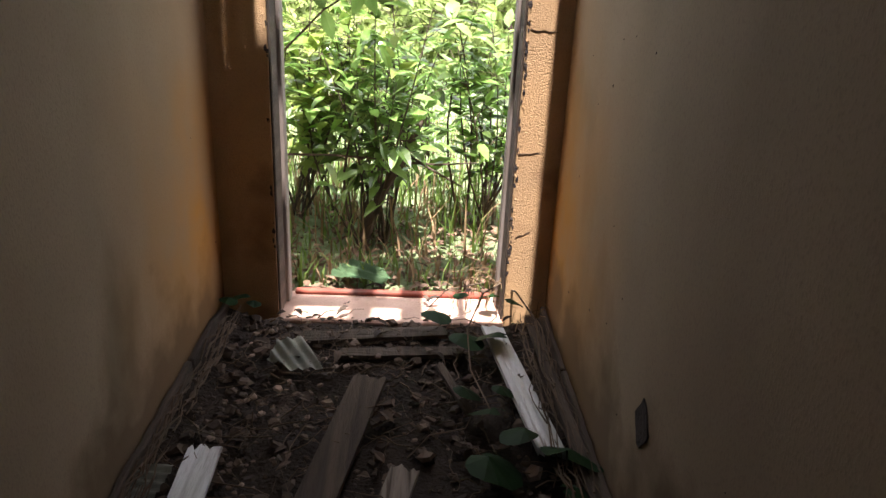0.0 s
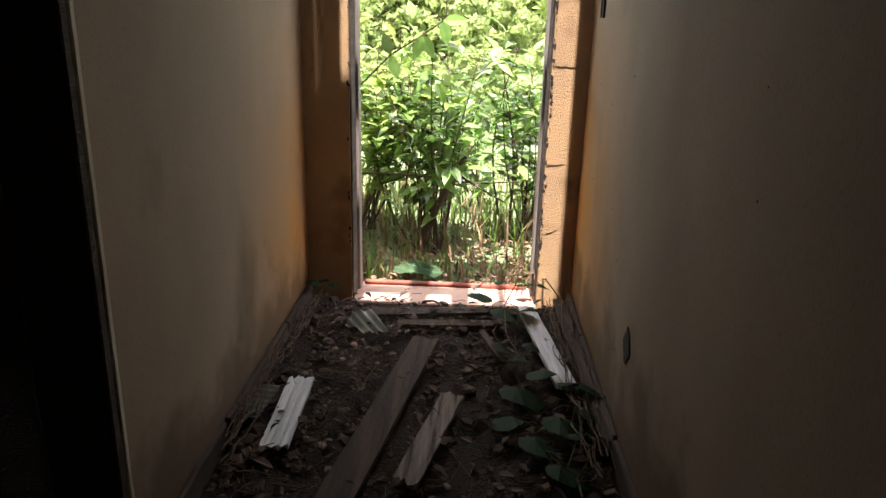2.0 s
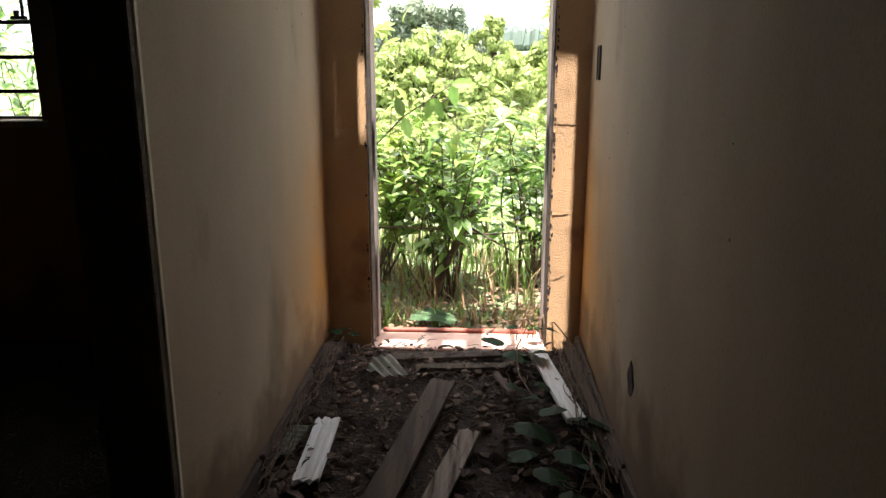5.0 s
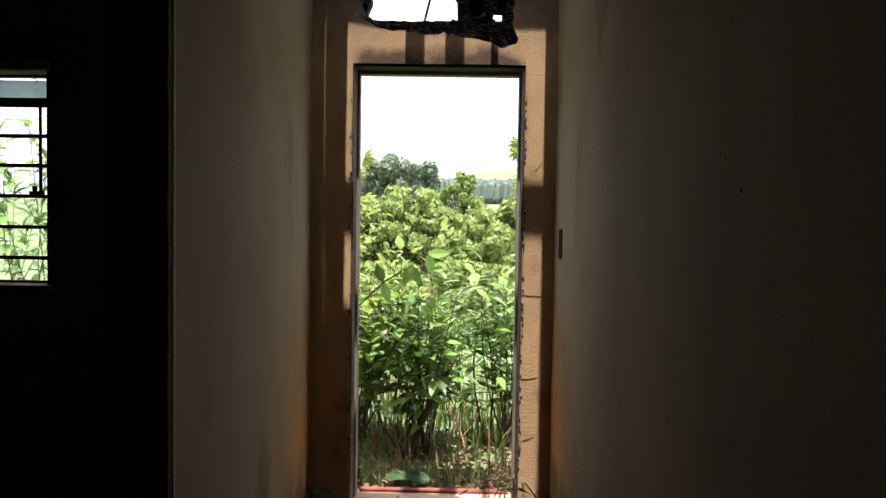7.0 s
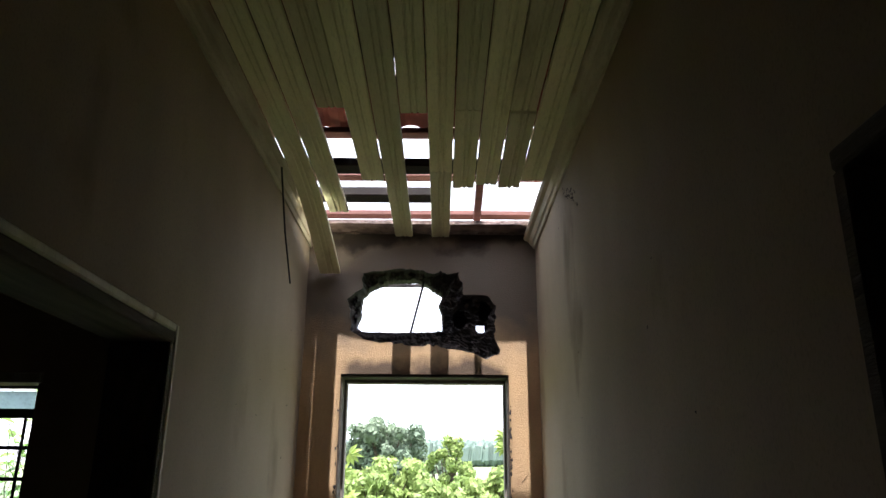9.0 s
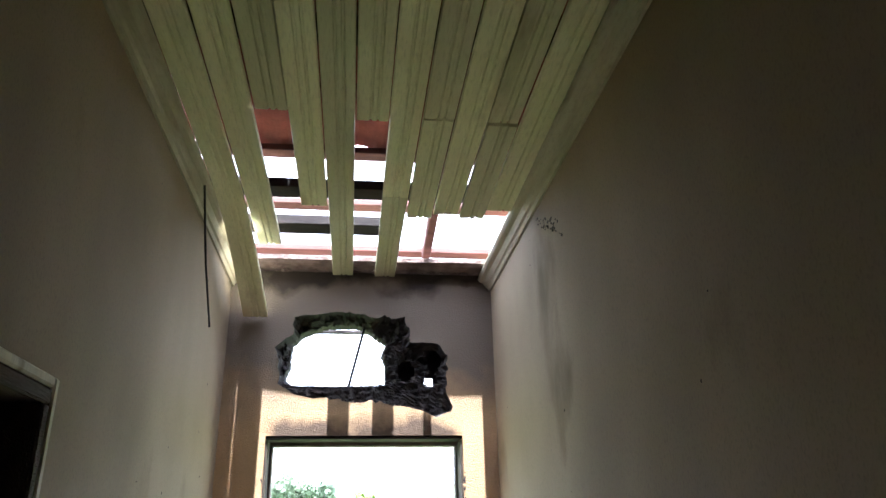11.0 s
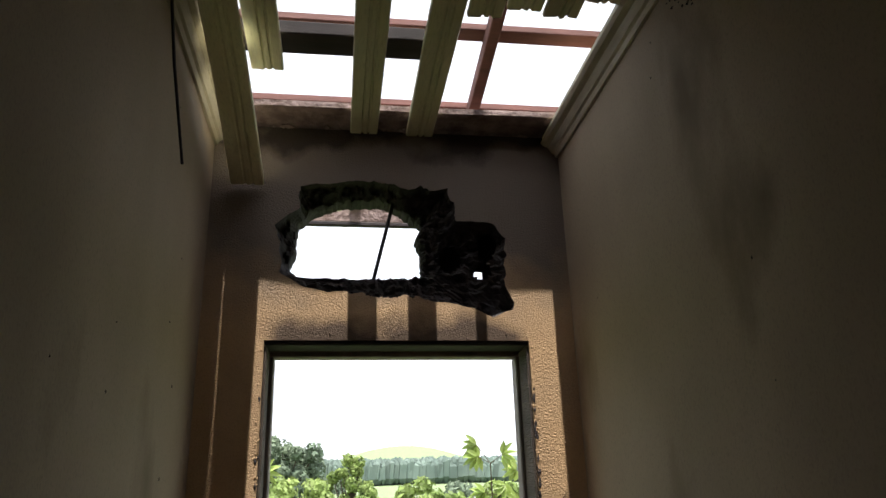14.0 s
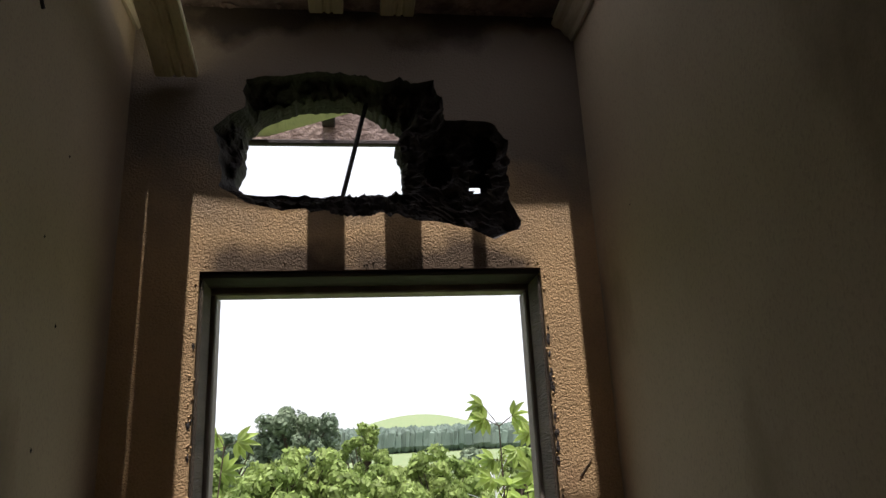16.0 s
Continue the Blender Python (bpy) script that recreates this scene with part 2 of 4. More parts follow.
def part(name, bm, material, parent=None, label="", smooth=False):
    me = bpy.data.meshes.new(name)
    bmesh.ops.recalc_face_normals(bm, faces=bm.faces)
    bm.to_mesh(me)
    bm.free()
    me.materials.append(material)
    if smooth:
        for p in me.polygons:
            p.use_smooth = True
    ob = new(name, me)
    if parent:
        ob.parent = parent
    if label:
        ob["label"] = label
    return ob


def empty(name, at=(0, 0, 0)):
    ob = new(name)
    ob.location = at
    return ob


def add_box(bm, lo, hi, bevel=0.0, m=None):
    c = [(a + b) / 2 for a, b in zip(lo, hi)]
    s = [b - a for a, b in zip(lo, hi)]
    out = bmesh.ops.create_cube(bm, size=1.0, matrix=Matrix.LocRotScale(c, None, s))
    vs = out["verts"]
    if bevel:
        es = list({e for v in vs for e in v.link_edges})
        got = bmesh.ops.bevel(bm, geom=es, offset=bevel, segments=1, affect="EDGES")
        vs = list({v for f in got["faces"] for v in f.verts} | {v for v in vs if v.is_valid})
    if m:
        bmesh.ops.transform(bm, matrix=m, verts=[v for v in vs if v.is_valid])
    return bm


def box_bm(*boxes, bevel=0.0):
    bm = bmesh.new()
    for lo, hi in boxes:
        add_box(bm, lo, hi, bevel)
    return bm


def structure(name, boxes, material, label, category, bevel=0.0):
    return tagged(part(name, box_bm(*boxes, bevel=bevel), material), label, category, kind="structure")


def tube_data(points, r0, r1, sides=5):
    pts = [Vector(p) for p in points]
    verts, faces = [], []
    for i, p in enumerate(pts):
        d = (pts[min(i + 1, len(pts) - 1)] - pts[max(i - 1, 0)]).normalized()
        a = d.orthogonal().normalized()
        b = d.cross(a)
        r = r0 + (r1 - r0) * i / max(1, len(pts) - 1)
        for k in range(sides):
            w = 2 * math.pi * k / sides
            verts.append(p + (a * math.cos(w) + b * math.sin(w)) * r)
    for i in range(len(pts) - 1):
        for k in range(sides):
            a, b = i * sides + k, i * sides + (k + 1) % sides
            faces.append((a, b, b + sides, a + sides))
    faces.append(tuple(range(sides))[::-1])
    faces.append(tuple(len(verts) - sides + k for k in range(sides)))
    return verts, faces


class Soup:
    """Collects many small shapes into one mesh."""

    def __init__(self):
        self.v, self.f = [], []

    def add(self, verts, faces):
        n = len(self.v)
        self.v.extend(verts)
        self.f.extend(tuple(i + n for i in f) for f in faces)

    def tube(self, *a, **k):
        self.add(*tube_data(*a, **k))

    def leaf(self, at, along, up, length, width, fold=0.25, droop=0.2):
        along = along.normalized()
        side = along.cross(up)
        side = side.normalized() if side.length > 1e-4 else along.orthogonal().normalized()
        up = side.cross(along)
        prof = ((0.0, 0.06), (0.22, 0.8), (0.48, 1.0), (0.75, 0.62), (1.0, 0.02))
        mids, ls, rs = [], [], []
        for s, w in prof:
            c = at + along * length * s - up * droop * length * s * s
            mids.append(c)
            ls.append(c + side * width * 0.5 * w + up * fold * width * 0.5 * w)
            rs.append(c - side * width * 0.5 * w + up * fold * width * 0.5 * w)
        n = len(prof)
        verts = mids + ls + rs
        faces = []
        for i in range(n - 1):
            faces.append((i, i + 1, n + i + 1, n + i))
            faces.append((i + 1, i, 2 * n + i, 2 * n + i + 1))
        self.add(verts, faces)

    def make(self, name, material, parent=None, label=""):
        return mesh_object(name, self.v, self.f, material, parent, label)


def rnd(a, b):
    return random.uniform(a, b)


def spread():
    return Vector((rnd(-1, 1), rnd(-1, 1), rnd(-1, 1)))


# ---- plan: the corridor runs along y to the end door ----
XL, XR, YE, YB, HC = -0.485, 0.657, 2.06, -3.2, 2.785
WT = 0.13
DL, DR, DT = -0.297, 0.51, 2.092      # end doorway
LY0, LY1, LT = -0.47, 0.338, 1.945     # doorway to the left room
RY0, RY1, RT = -1.48, -0.66, 1.97     # doorway to the right room
YO = 2.215                            # outside face of the end wall

structure("wall_left", [((XL - WT, YB, -0.3), (XL, LY0, HC + 0.035)), ((XL - WT, LY1, -0.3), (XL, YO - 0.002, HC + 0.035)), ((XL - WT, LY0, LT), (XL, LY1, HC + 0.035))],
          plaster, "dirty cream plastered corridor wall with a doorway", "wall")
wall_right = structure("wall_right", [((XR, YB, -0.3), (XR + WT, RY0, HC + 0.035)), ((XR, RY1, -0.3), (XR + WT, YO - 0.002, HC + 0.035)), ((XR, RY0, RT), (XR + WT, RY1, HC + 0.035))],
                       plaster, "dirty cream plastered corridor wall with a doorway", "wall")
structure("wall_back", [((-3.9, YB - WT, -0.3), (3.2, YB, 3.2))], plaster, "plain cream plastered back wall", "wall")
structure("wall_west", [((-4.0, YB, -0.3), (-3.87, YO, 3.0))], plaster, "plain plastered wall of the dark side room", "wall")
structure("wall_east", [((3.2, YB, -0.3), (3.33, YO, 3.0))], plaster, "plain plastered wall of the dark side room", "wall")

# end wall with the doorway, the window of the side room and the broken hole above the door
HX0, HX1, HZ0, HZ1 = -0.37, 0.53, 2.13, 2.68
WX0, WX1, WZ0, WZ1 = -2.75, -1.737, 1.03, 2.035
end_wall = empty("wall_end", (0, YE, 0))
tagged(end_wall, "ochre plastered end wall with doorway and a hole smashed through above it", "wall", kind="structure")
TOP = 2.803


def wall_piece(boxes, material, name="wall_panel"):
    ob = part(name, box_bm(*boxes), material, end_wall)
    ob.matrix_parent_inverse = Matrix.Translation((0, -YE, 0))
    return ob


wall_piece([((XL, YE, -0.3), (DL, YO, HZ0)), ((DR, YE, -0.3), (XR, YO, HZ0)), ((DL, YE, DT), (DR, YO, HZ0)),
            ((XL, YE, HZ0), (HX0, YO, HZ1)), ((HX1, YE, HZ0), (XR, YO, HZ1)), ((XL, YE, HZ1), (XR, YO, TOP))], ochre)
wall_piece([((-3.87, YE, -0.3), (WX0, YO, TOP)), ((WX1, YE, -0.3), (XL - WT, YO, TOP)), ((WX0, YE, -0.3), (WX1, YO, WZ0)), ((WX0, YE, WZ1), (WX1, YO, TOP)),
            ((XR + WT, YE, -0.3), (3.2, YO, TOP))], plaster)


def hole_panel():
    """Panel round the smashed hole: plaster face, ragged step of broken clay brick, through opening."""
    cx, cz, n = 0.10, 2.37, 220
    outer = [(-0.213, 2.597), (-0.077, 2.619), (0.017, 2.612), (0.131, 2.602), (0.263, 2.596), (0.302, 2.528), (0.292, 2.49), (0.428, 2.483), (0.454, 2.416), (0.448, 2.296),
             (0.464, 2.193), (0.407, 2.16), (0.354, 2.191), (0.245, 2.211), (0.128, 2.231), (0.064, 2.23), (-0.03, 2.239), (-0.164, 2.248), (-0.216, 2.274), (-0.269, 2.30),
             (-0.255, 2.357), (-0.269, 2.408), (-0.287, 2.46), (-0.213, 2.517)]
    inner = [(-0.215, 2.502), (-0.166, 2.545), (-0.079, 2.578), (0.06, 2.584), (0.12, 2.554), (0.191, 2.505), (0.169, 2.453), (0.188, 2.41), (0.19, 2.322), (0.032, 2.314),
             (-0.214, 2.314), (-0.245, 2.346), (-0.223, 2.397), (-0.224, 2.458)]

    def radius(poly, w):
        d = Vector((math.cos(w), math.sin(w)))
        best = 0.02
        for i, a in enumerate(poly):
            b = poly[(i + 1) % len(poly)]
            ax, az, ex, ez = a[0] - cx, a[1] - cz, b[0] - a[0], b[1] - a[1]
            den = d.x * ez - d.y * ex
            if abs(den) > 1e-9:
                t, u = (ax * ez - az * ex) / den, (ax * d.y - az * d.x) / den
                if t > 0 and 0 <= u <= 1:
                    best = max(best, t)
        return best

    rect = [(HX0, HZ0), (HX1, HZ0), (HX1, HZ1), (HX0, HZ1)]
    rings = []
    corner = sorted(math.atan2(z - cz, x - cx) for x, z in rect)
    ang = [-math.pi + 2 * math.pi * i / n for i in range(n)]
    for c in corner:
        ang[min(range(n), key=lambda i: abs(ang[i] - c))] = c
    ro = [radius(outer, w) + 0.008 * noise.noise((math.cos(w) * 9, math.sin(w) * 9, 3)) + rnd(-0.003, 0.003) - 0.013 * abs(math.sin(9 * w + 2.2 * math.sin(2 * w) + 1.3 * math.sin(5 * w))) + 0.006 for w in ang]
    ri = [min(radius(inner, w) + 0.006 * noise.noise((math.cos(w) * 12, math.sin(w) * 12, 7)) + rnd(-0.003, 0.003), o - 0.012) for w, o in zip(ang, ro)]
    rr = [radius(rect, w) for w in ang]
    mixr = lambda k: [o + (i - o) * k for o, i in zip(ro, ri)]
    steps = [(mixr(0.03 + 0.92 * k / 17), YE + 0.025 + 0.06 * (k / 17) ** 0.6, 0.018) for k in range(18)]
    for rad, y, jag in ((rr, YE, 0), (ro, YE, 0), *steps, (ri, YE + 0.10, 0.005), (ri, YO, 0), *[([i + (q - i) * k / 8 for i, q in zip(ri, rr)], YO, 0) for k in range(1, 9)]):
        rings.append([(cx + r * math.cos(w), y + jag * 1.6 * (noise.noise((r * math.cos(w) * 38, y * 9, r * math.sin(w) * 38)) + 0.5 * noise.noise((r * math.cos(w) * 90, y, r * math.sin(w) * 90))), cz + r * math.sin(w)) for r, w in zip(rad, ang)])
    face = [v for r in rings[:2] for v in r]
    quads = lambda k: [(j * n + i, j * n + (i + 1) % n, (j + 1) * n + (i + 1) % n, (j + 1) * n + i) for j in range(k) for i in range(n)]
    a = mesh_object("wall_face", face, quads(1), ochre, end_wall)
    back = [v for r in rings[1:] for v in r]

    def gap(f):
        c = sum((Vector(back[i]) for i in f), Vector()) / 4
        cells = [(0.385, 2.332, 0.026, 0.028)]
        if max(f) < 19 * n:
            cells += [(0.275, 2.375, 0.036, 0.045), (0.395, 2.41, 0.032, 0.045)]
        return any(((c.x - x) / w) ** 2 + ((c.z - z) / h) ** 2 < 1 for x, z, w, h in cells)

    b = mesh_object("broken_edge", back, [f for f in quads(28) if not gap(f)], brick_m, end_wall, "jagged edge of broken clay brick, coloured dark for its backlit shade")
    for o in (a, b):
        o.matrix_parent_inverse = Matrix.Translation((0, -YE, 0))


hole_panel()


s = Soup()
s.tube([(0.024, 2.15, 2.285), (0.036, 2.15, 2.335), (0.066, 2.15, 2.46), (0.098, 2.15, 2.595)], 0.0065, 0.0065, 6)
tagged(s.make("steel_rod", wire_m), "thin dark steel rod leaning across the smashed hole", "rod")

# threshold, floor, ground
s = structure("threshold", [((DL, YE - 0.03, -0.2), (DR, YO + 0.06, 0.0))], sill_m, "sunlit pinkish cement door threshold", "threshold", 0.006)

structure("threshold_edge", [((DL + 0.03, YO + 0.022, 0.001), (DR - 0.03, YO + 0.056, 0.016))], tile_m, "worn red clay edging along the door threshold", "edging", 0.004)


def floor_mesh():
    nx, ny = 46, 190
    x0, x1, y0, y1 = XL, XR, YB, YE - 0.028
    vs, fs = [], []
    for j in range(ny + 1):
        for i in range(nx + 1):
            x, y = x0 + (x1 - x0) * i / nx, y0 + (y1 - y0) * j / ny
            z = -0.012 + 0.022 * noise.noise((x * 3, y * 3, 0)) + 0.012 * noise.noise((x * 11, y * 11, 4)) + 0.006 * noise.noise((x * 34, y * 34, 2))
            edge = min(x - x0, x1 - x)
            z += 0.05 * max(0, 1 - edge / 0.16) * max(0, min(1, (y - 0.4) / 1.2))
            vs.append((x, y, z))
    for j in range(ny):
        for i in range(nx):
            a = j * (nx + 1) + i
            fs.append((a, a + 1, a + nx + 2, a + nx + 1))
    ob = tagged(mesh_object("floor", vs, fs, soil), "corridor floor covered in dark earth and litter", "floor", kind="structure")
    for p in ob.data.polygons:
        p.use_smooth = True


floor_mesh()
structure("floor_left", [((-3.87, YB, -0.25), (XL - WT, YE, -0.02)), ((XL - WT, LY0, -0.25), (XL, LY1, -0.015))], soil, "dark earth covered side room floor", "floor")
structure("floor_right", [((XR + WT, YB, -0.25), (3.2, YE, -0.02)), ((XR, RY0, -0.25), (XR + WT, RY1, -0.015))], soil, "dark earth covered side room floor", "floor")


def height(x, y):
    d = max(0.0, y - 3.6)
    z = -0.07 - 0.12 * min(d, 60) - 0.03 * max(0, min(d - 60, 90))
    z += 0.11 * max(0, min(y - 70, 120)) + 0.045 * max(0.0, min(y - 190, 160))
    bump = math.exp(-((x - 55) / 95) ** 2) * 0.85 + 0.1
    z += bump * 0.135 * max(0, min(y - 340, 330)) * (1 - 0.2 * noise.noise((x * 0.004, y * 0.004, 1)))
    z += 0.05 * noise.noise((x * 0.9, y * 0.9, 0)) * min(1, d) + 0.9 * noise.noise((x * 0.03, y * 0.03, 5)) * min(1, d / 30)
    return z


def ground():
    ax = sorted({round(sgn * (0.35 * k + 0.0009 * k ** 3.4), 3) for k in range(58) for sgn in (-1, 1)})
    ay = [2.2 + 0.3 * k + 0.0009 * k ** 3.4 for k in range(64)]
    ay = [-2500, -600, -100, -30, -10, -4, 0] + ay
    vs = [(x, y, height(x, y) if y > 2.2 else -0.33) for y in ay for x in ax]
    n = len(ax)
    fs = [(j * n + i, j * n + i + 1, (j + 1) * n + i + 1, (j + 1) * n + i) for j in range(len(ay) - 1) for i in range(n - 1)]
    ob = tagged(mesh_object("ground", vs, fs, ground_m), "overgrown grassy ground falling away to a valley and hill", "ground", kind="structure")
    for p in ob.data.polygons:
        p.use_smooth = True


ground()

# ---- door frames ----
def frame_set(name, label, bars, material):
    e = tagged(empty(name), label, "door frame", kind="structure")
    for nm, lo, hi in bars:
        part(nm, box_bm((lo, hi), bevel=0.004), casing_m if nm == "casing" else grey_wood if nm == "side_lining" else dark_wood if nm == "lining" else grey_wood if nm == "jamb" and name == "door_2" else grey_wood if nm == "head" and name == "door_2" else material, e)
    return e


# top and side linings are added dark boards that stand for shade in the reveal
frame_set("door_1", "weathered grey wooden frame of the empty end doorway, dark linings added for reveal shade",
          [("jamb", (DL + 0.001, YO - 0.045, 0.0), (DL + 0.022, YO + 0.012, DT - 0.03)), ("jamb", (DR - 0.02, YO - 0.045, 0.0), (DR - 0.001, YO + 0.012, DT - 0.03)),
           ("side_lining", (DL + 0.001, YE + 0.006, 0.0), (DL + 0.009, YO - 0.046, DT - 0.015)), ("side_lining", (DR - 0.009, YE + 0.006, 0.0), (DR - 0.001, YO - 0.046, DT - 0.015)),
           ("lining", (DL + 0.001, YE + 0.004, DT - 0.014), (DR - 0.001, YO - 0.046, DT - 0.001)),
           ("head", (DL + 0.001, YO - 0.045, DT - 0.03), (DR - 0.001, YO + 0.012, DT - 0.002))], jamb_m)
# jambs and head take darker wood than the casing to paint the reveal's shade
frame_set("door_2", "pale wooden casing of the open side doorway, its reveal coloured dark for shade",
          [("jamb", (XL - WT - 0.008, LY1 - 0.028, -0.02), (XL + 0.010, LY1 - 0.001, LT - 0.03)), ("jamb", (XL - WT - 0.008, LY0 + 0.001, -0.02), (XL + 0.010, LY0 + 0.028, LT - 0.03)),
           ("head", (XL - WT - 0.008, LY0 + 0.001, LT - 0.03), (XL + 0.010, LY1 - 0.001, LT - 0.001)),
           ("casing", (XL + 0.001, LY1, 0.0), (XL + 0.012, LY1 + 0.02, LT + 0.02)), ("casing", (XL + 0.001, LY0 - 0.03, LT), (XL + 0.012, LY1 - 0.001, LT + 0.02))], trim_m)
frame_set("door_3", "dark wooden lining of the open side doorway",
          [("jamb", (XR - 0.010, RY1 - 0.03, -0.02), (XR + WT + 0.008, RY1 - 0.001, RT - 0.03)), ("jamb", (XR - 0.010, RY0 + 0.001, -0.02), (XR + WT + 0.008, RY0 + 0.03, RT - 0.03)),
           ("head", (XR - 0.010, RY0 + 0.001, RT - 0.03), (XR + WT + 0.008, RY1 - 0.001, RT - 0.001))], grey_wood)

# ---- steel window of the side room ----
win = tagged(empty("window_1", (0, 0, 0)), "dark steel louvre window with hazy glass panes", "window", kind="structure")
WY = 2.17
part("window_frame", box_bm(((WX0, WY - 0.015, WZ0), (WX0 + 0.03, WY + 0.015, WZ1)), ((WX1 - 0.05, WY - 0.015, WZ0), (WX1, WY + 0.015, WZ1)),
                            ((WX0 + 0.03, WY - 0.015, WZ0), (WX1 - 0.012, WY + 0.015, WZ0 + 0.012)), ((WX0 + 0.03, WY - 0.015, WZ1 - 0.012), (WX1 - 0.012, WY + 0.015, WZ1))), steel, win)
bars = [1.152, 1.302, 1.452, 1.600, 1.743, 1.904]
for z in bars:
    h = 0.022 if z > 1.9 else 0.009
    part("glazing_bar", box_bm(((WX0 + 0.03, WY - 0.012, z - h), (WX1 - 0.012, WY + 0.012, z + h))), steel, win)
part("lever_bar", box_bm(((-1.815, WY - 0.04, 1.46), (-1.803, WY - 0.03, 1.905))), steel, win)
part("latch", box_bm(((-1.86, WY - 0.05, 1.46), (-1.79, WY - 0.028, 1.476)), ((-1.845, WY - 0.05, 1.476), (-1.825, WY - 0.03, 1.50)), bevel=0.003), steel, win)
levels = [WZ0 + 0.012] + bars + [WZ1 - 0.012]
for a, b in zip(levels[:-1], levels[1:]):
    if b - a < 0.05 or 1.6 < (a + b) / 2 < 1.9:
        continue
    lean = 0.05 if b > 1.98 else 0.0
    bm = bmesh.new()
    add_box(bm, (WX0 + 0.03, WY - 0.002, a + 0.02), (WX1 - 0.014, WY + 0.002, b - 0.012))
    for v in bm.verts:
        if v.co.z < (a + b) / 2:
            v.co.y += lean
    p = part("pane", bm, hazy if b > 1.98 else glass, win)
    p.visible_shadow = False
part("window_sill", box_bm(((WX0 - 0.03, YE - 0.03, WZ0 - 0.03), (WX1 + 0.03, YE - 0.001, WZ0 - 0.001)), ((WX0 - 0.02, YE - 0.02, WZ1 + 0.001), (WX1 + 0.02, YE - 0.001, WZ1 + 0.05)), bevel=0.004), trim_m, win)

# ---- ceiling of narrow boards, broken near the end wall ----
P0, PW = -0.427, 0.0935
# board index: (start, end, drop at the end, ragged)
ends = [(0, YB, 2.04, 0.20, 0), (1, YB, 1.68, 0.012, 0.006), (2, YB, 0.735, 0.0, 0), (3, YB, 1.317, 0.008, 0.004), (4, YB, 2.05, 0.004, 0), (5, YB, 0.755, 0.0, 0),
        (6, YB, 1.25, 0, 0), (6, 1.253, 2.05, 0.004, 0), (7, YB, 0.745, 0, 0), (7, 0.75, 1.40, 0.012, 0.03), (8, YB, 1.36, 0.006, 0.008), (9, YB, 0.745, 0, 0), (9, 0.757, 1.37, 0.02, 0.03),
        (10, YB, 1.31, 0.006, 0.008), (11, YB, 2.055, 0, 0)]


def ceiling():
    prof = [(0.0, 0.004), (0.003, 0.0), (0.036, 0.0), (0.039, 0.005), (0.043, 0.005), (0.046, 0.0), (0.056, 0.0), (0.059, 0.005), (0.063, 0.005), (0.066, 0.0), (0.0895, 0.0), (0.0925, 0.004)]
    sp = Soup()
    for k, y0, y1, drop, rag in ends:
        x0 = P0 + PW * k
        scale = 0.6 if k == 11 else 0.955 if k == 0 else 0.968
        steps = 10
        vs, m = [], len(prof)
        skew = 0.003 if k == 0 else rnd(-0.003, 0.003)
        for j in range(steps + 1):
            y = y0 + (y1 - y0) * j / steps if j == 0 else max(y0, y1 - 1.1) + (y1 - max(y0, y1 - 1.1)) * j / steps
            t = max(0, (y - (y1 - 0.9)) / 0.9)
            dz = -drop * t ** 1.6
            for u, w in prof:
                yy = y + (0.7 * rag * noise.noise((u * 55, k * 3.7, y)) if j == steps else 0)
                vs.append((x0 + u * scale * (1 + (0.17 * t if k == 0 else 0)) + skew * t, yy, HC + w + dz + 0.002 * (k * 2 % 5)))
            for u, w in reversed(prof):
                yy = y
                vs.append((x0 + u * scale * (1 + (0.17 * t if k == 0 else 0)) + skew * t, yy, HC + 0.014 + dz + 0.002 * (k * 2 % 5)))
        fs = []
        r = 2 * m
        for j in range(steps):
            for i in range(r):
                fs.append((j * r + i, j * r + (i + 1) % r, (j + 1) * r + (i + 1) % r, (j + 1) * r + i))
        for i in range(m - 1):
            fs.append((i, r - 1 - i, r - 2 - i, i + 1))
            o = steps * r
            fs.append((o + i, o + i + 1, o + r - 2 - i, o + r - 1 - i))
        sp.add(vs, fs)
    tagged(sp.make("ceiling", ceil_m), "olive cream grooved board ceiling with boards broken off", "ceiling", kind="structure")


ceiling()
structure("ceiling_left", [((-3.87, YB, HC), (XL - WT, YE, HC + 0.03))], plaster, "plain ceiling of the dark side room", "ceiling")
structure("ceiling_right", [((XR + WT, YB, HC), (3.2, YE, HC + 0.03))], plaster, "plain ceiling of the dark side room", "ceiling")


def cornice(x, sgn, name):
    """Stepped moulding along the top of a side wall."""
    pr = [(0, 0), (0, -0.055), (0.008, -0.055), (0.014, -0.042), (0.022, -0.038), (0.034, -0.018), (0.05, -0.012), (0.058, -0.002), (0.058, 0)]
    vs = [(x + sgn * (a + 0.001), y, HC - 0.002 + b) for y in (YB, YE - 0.002) for a, b in pr]
    n = len(pr)
    fs = [(i, (i + 1) % n, n + (i + 1) % n, n + i) for i in range(n)] + [tuple(range(n)), tuple(range(2 * n - 1, n - 1, -1))]
    tagged(mesh_object(name, vs, fs, trim_m), "stained painted wooden ceiling moulding", "moulding", kind="structure")


cornice(XL, 1, "trim_left")
cornice(XR, -1, "trim_right")

# ---- roof: joists, battens, rafters, tiles ----
def slope(y):
    return 3.05 - 0.15 * (y - 1.405)


timber = tagged(empty("roof_frame", (0, 1.6, 2.8)), "exposed roof timbers with red battens and dark joists", "roof frame")


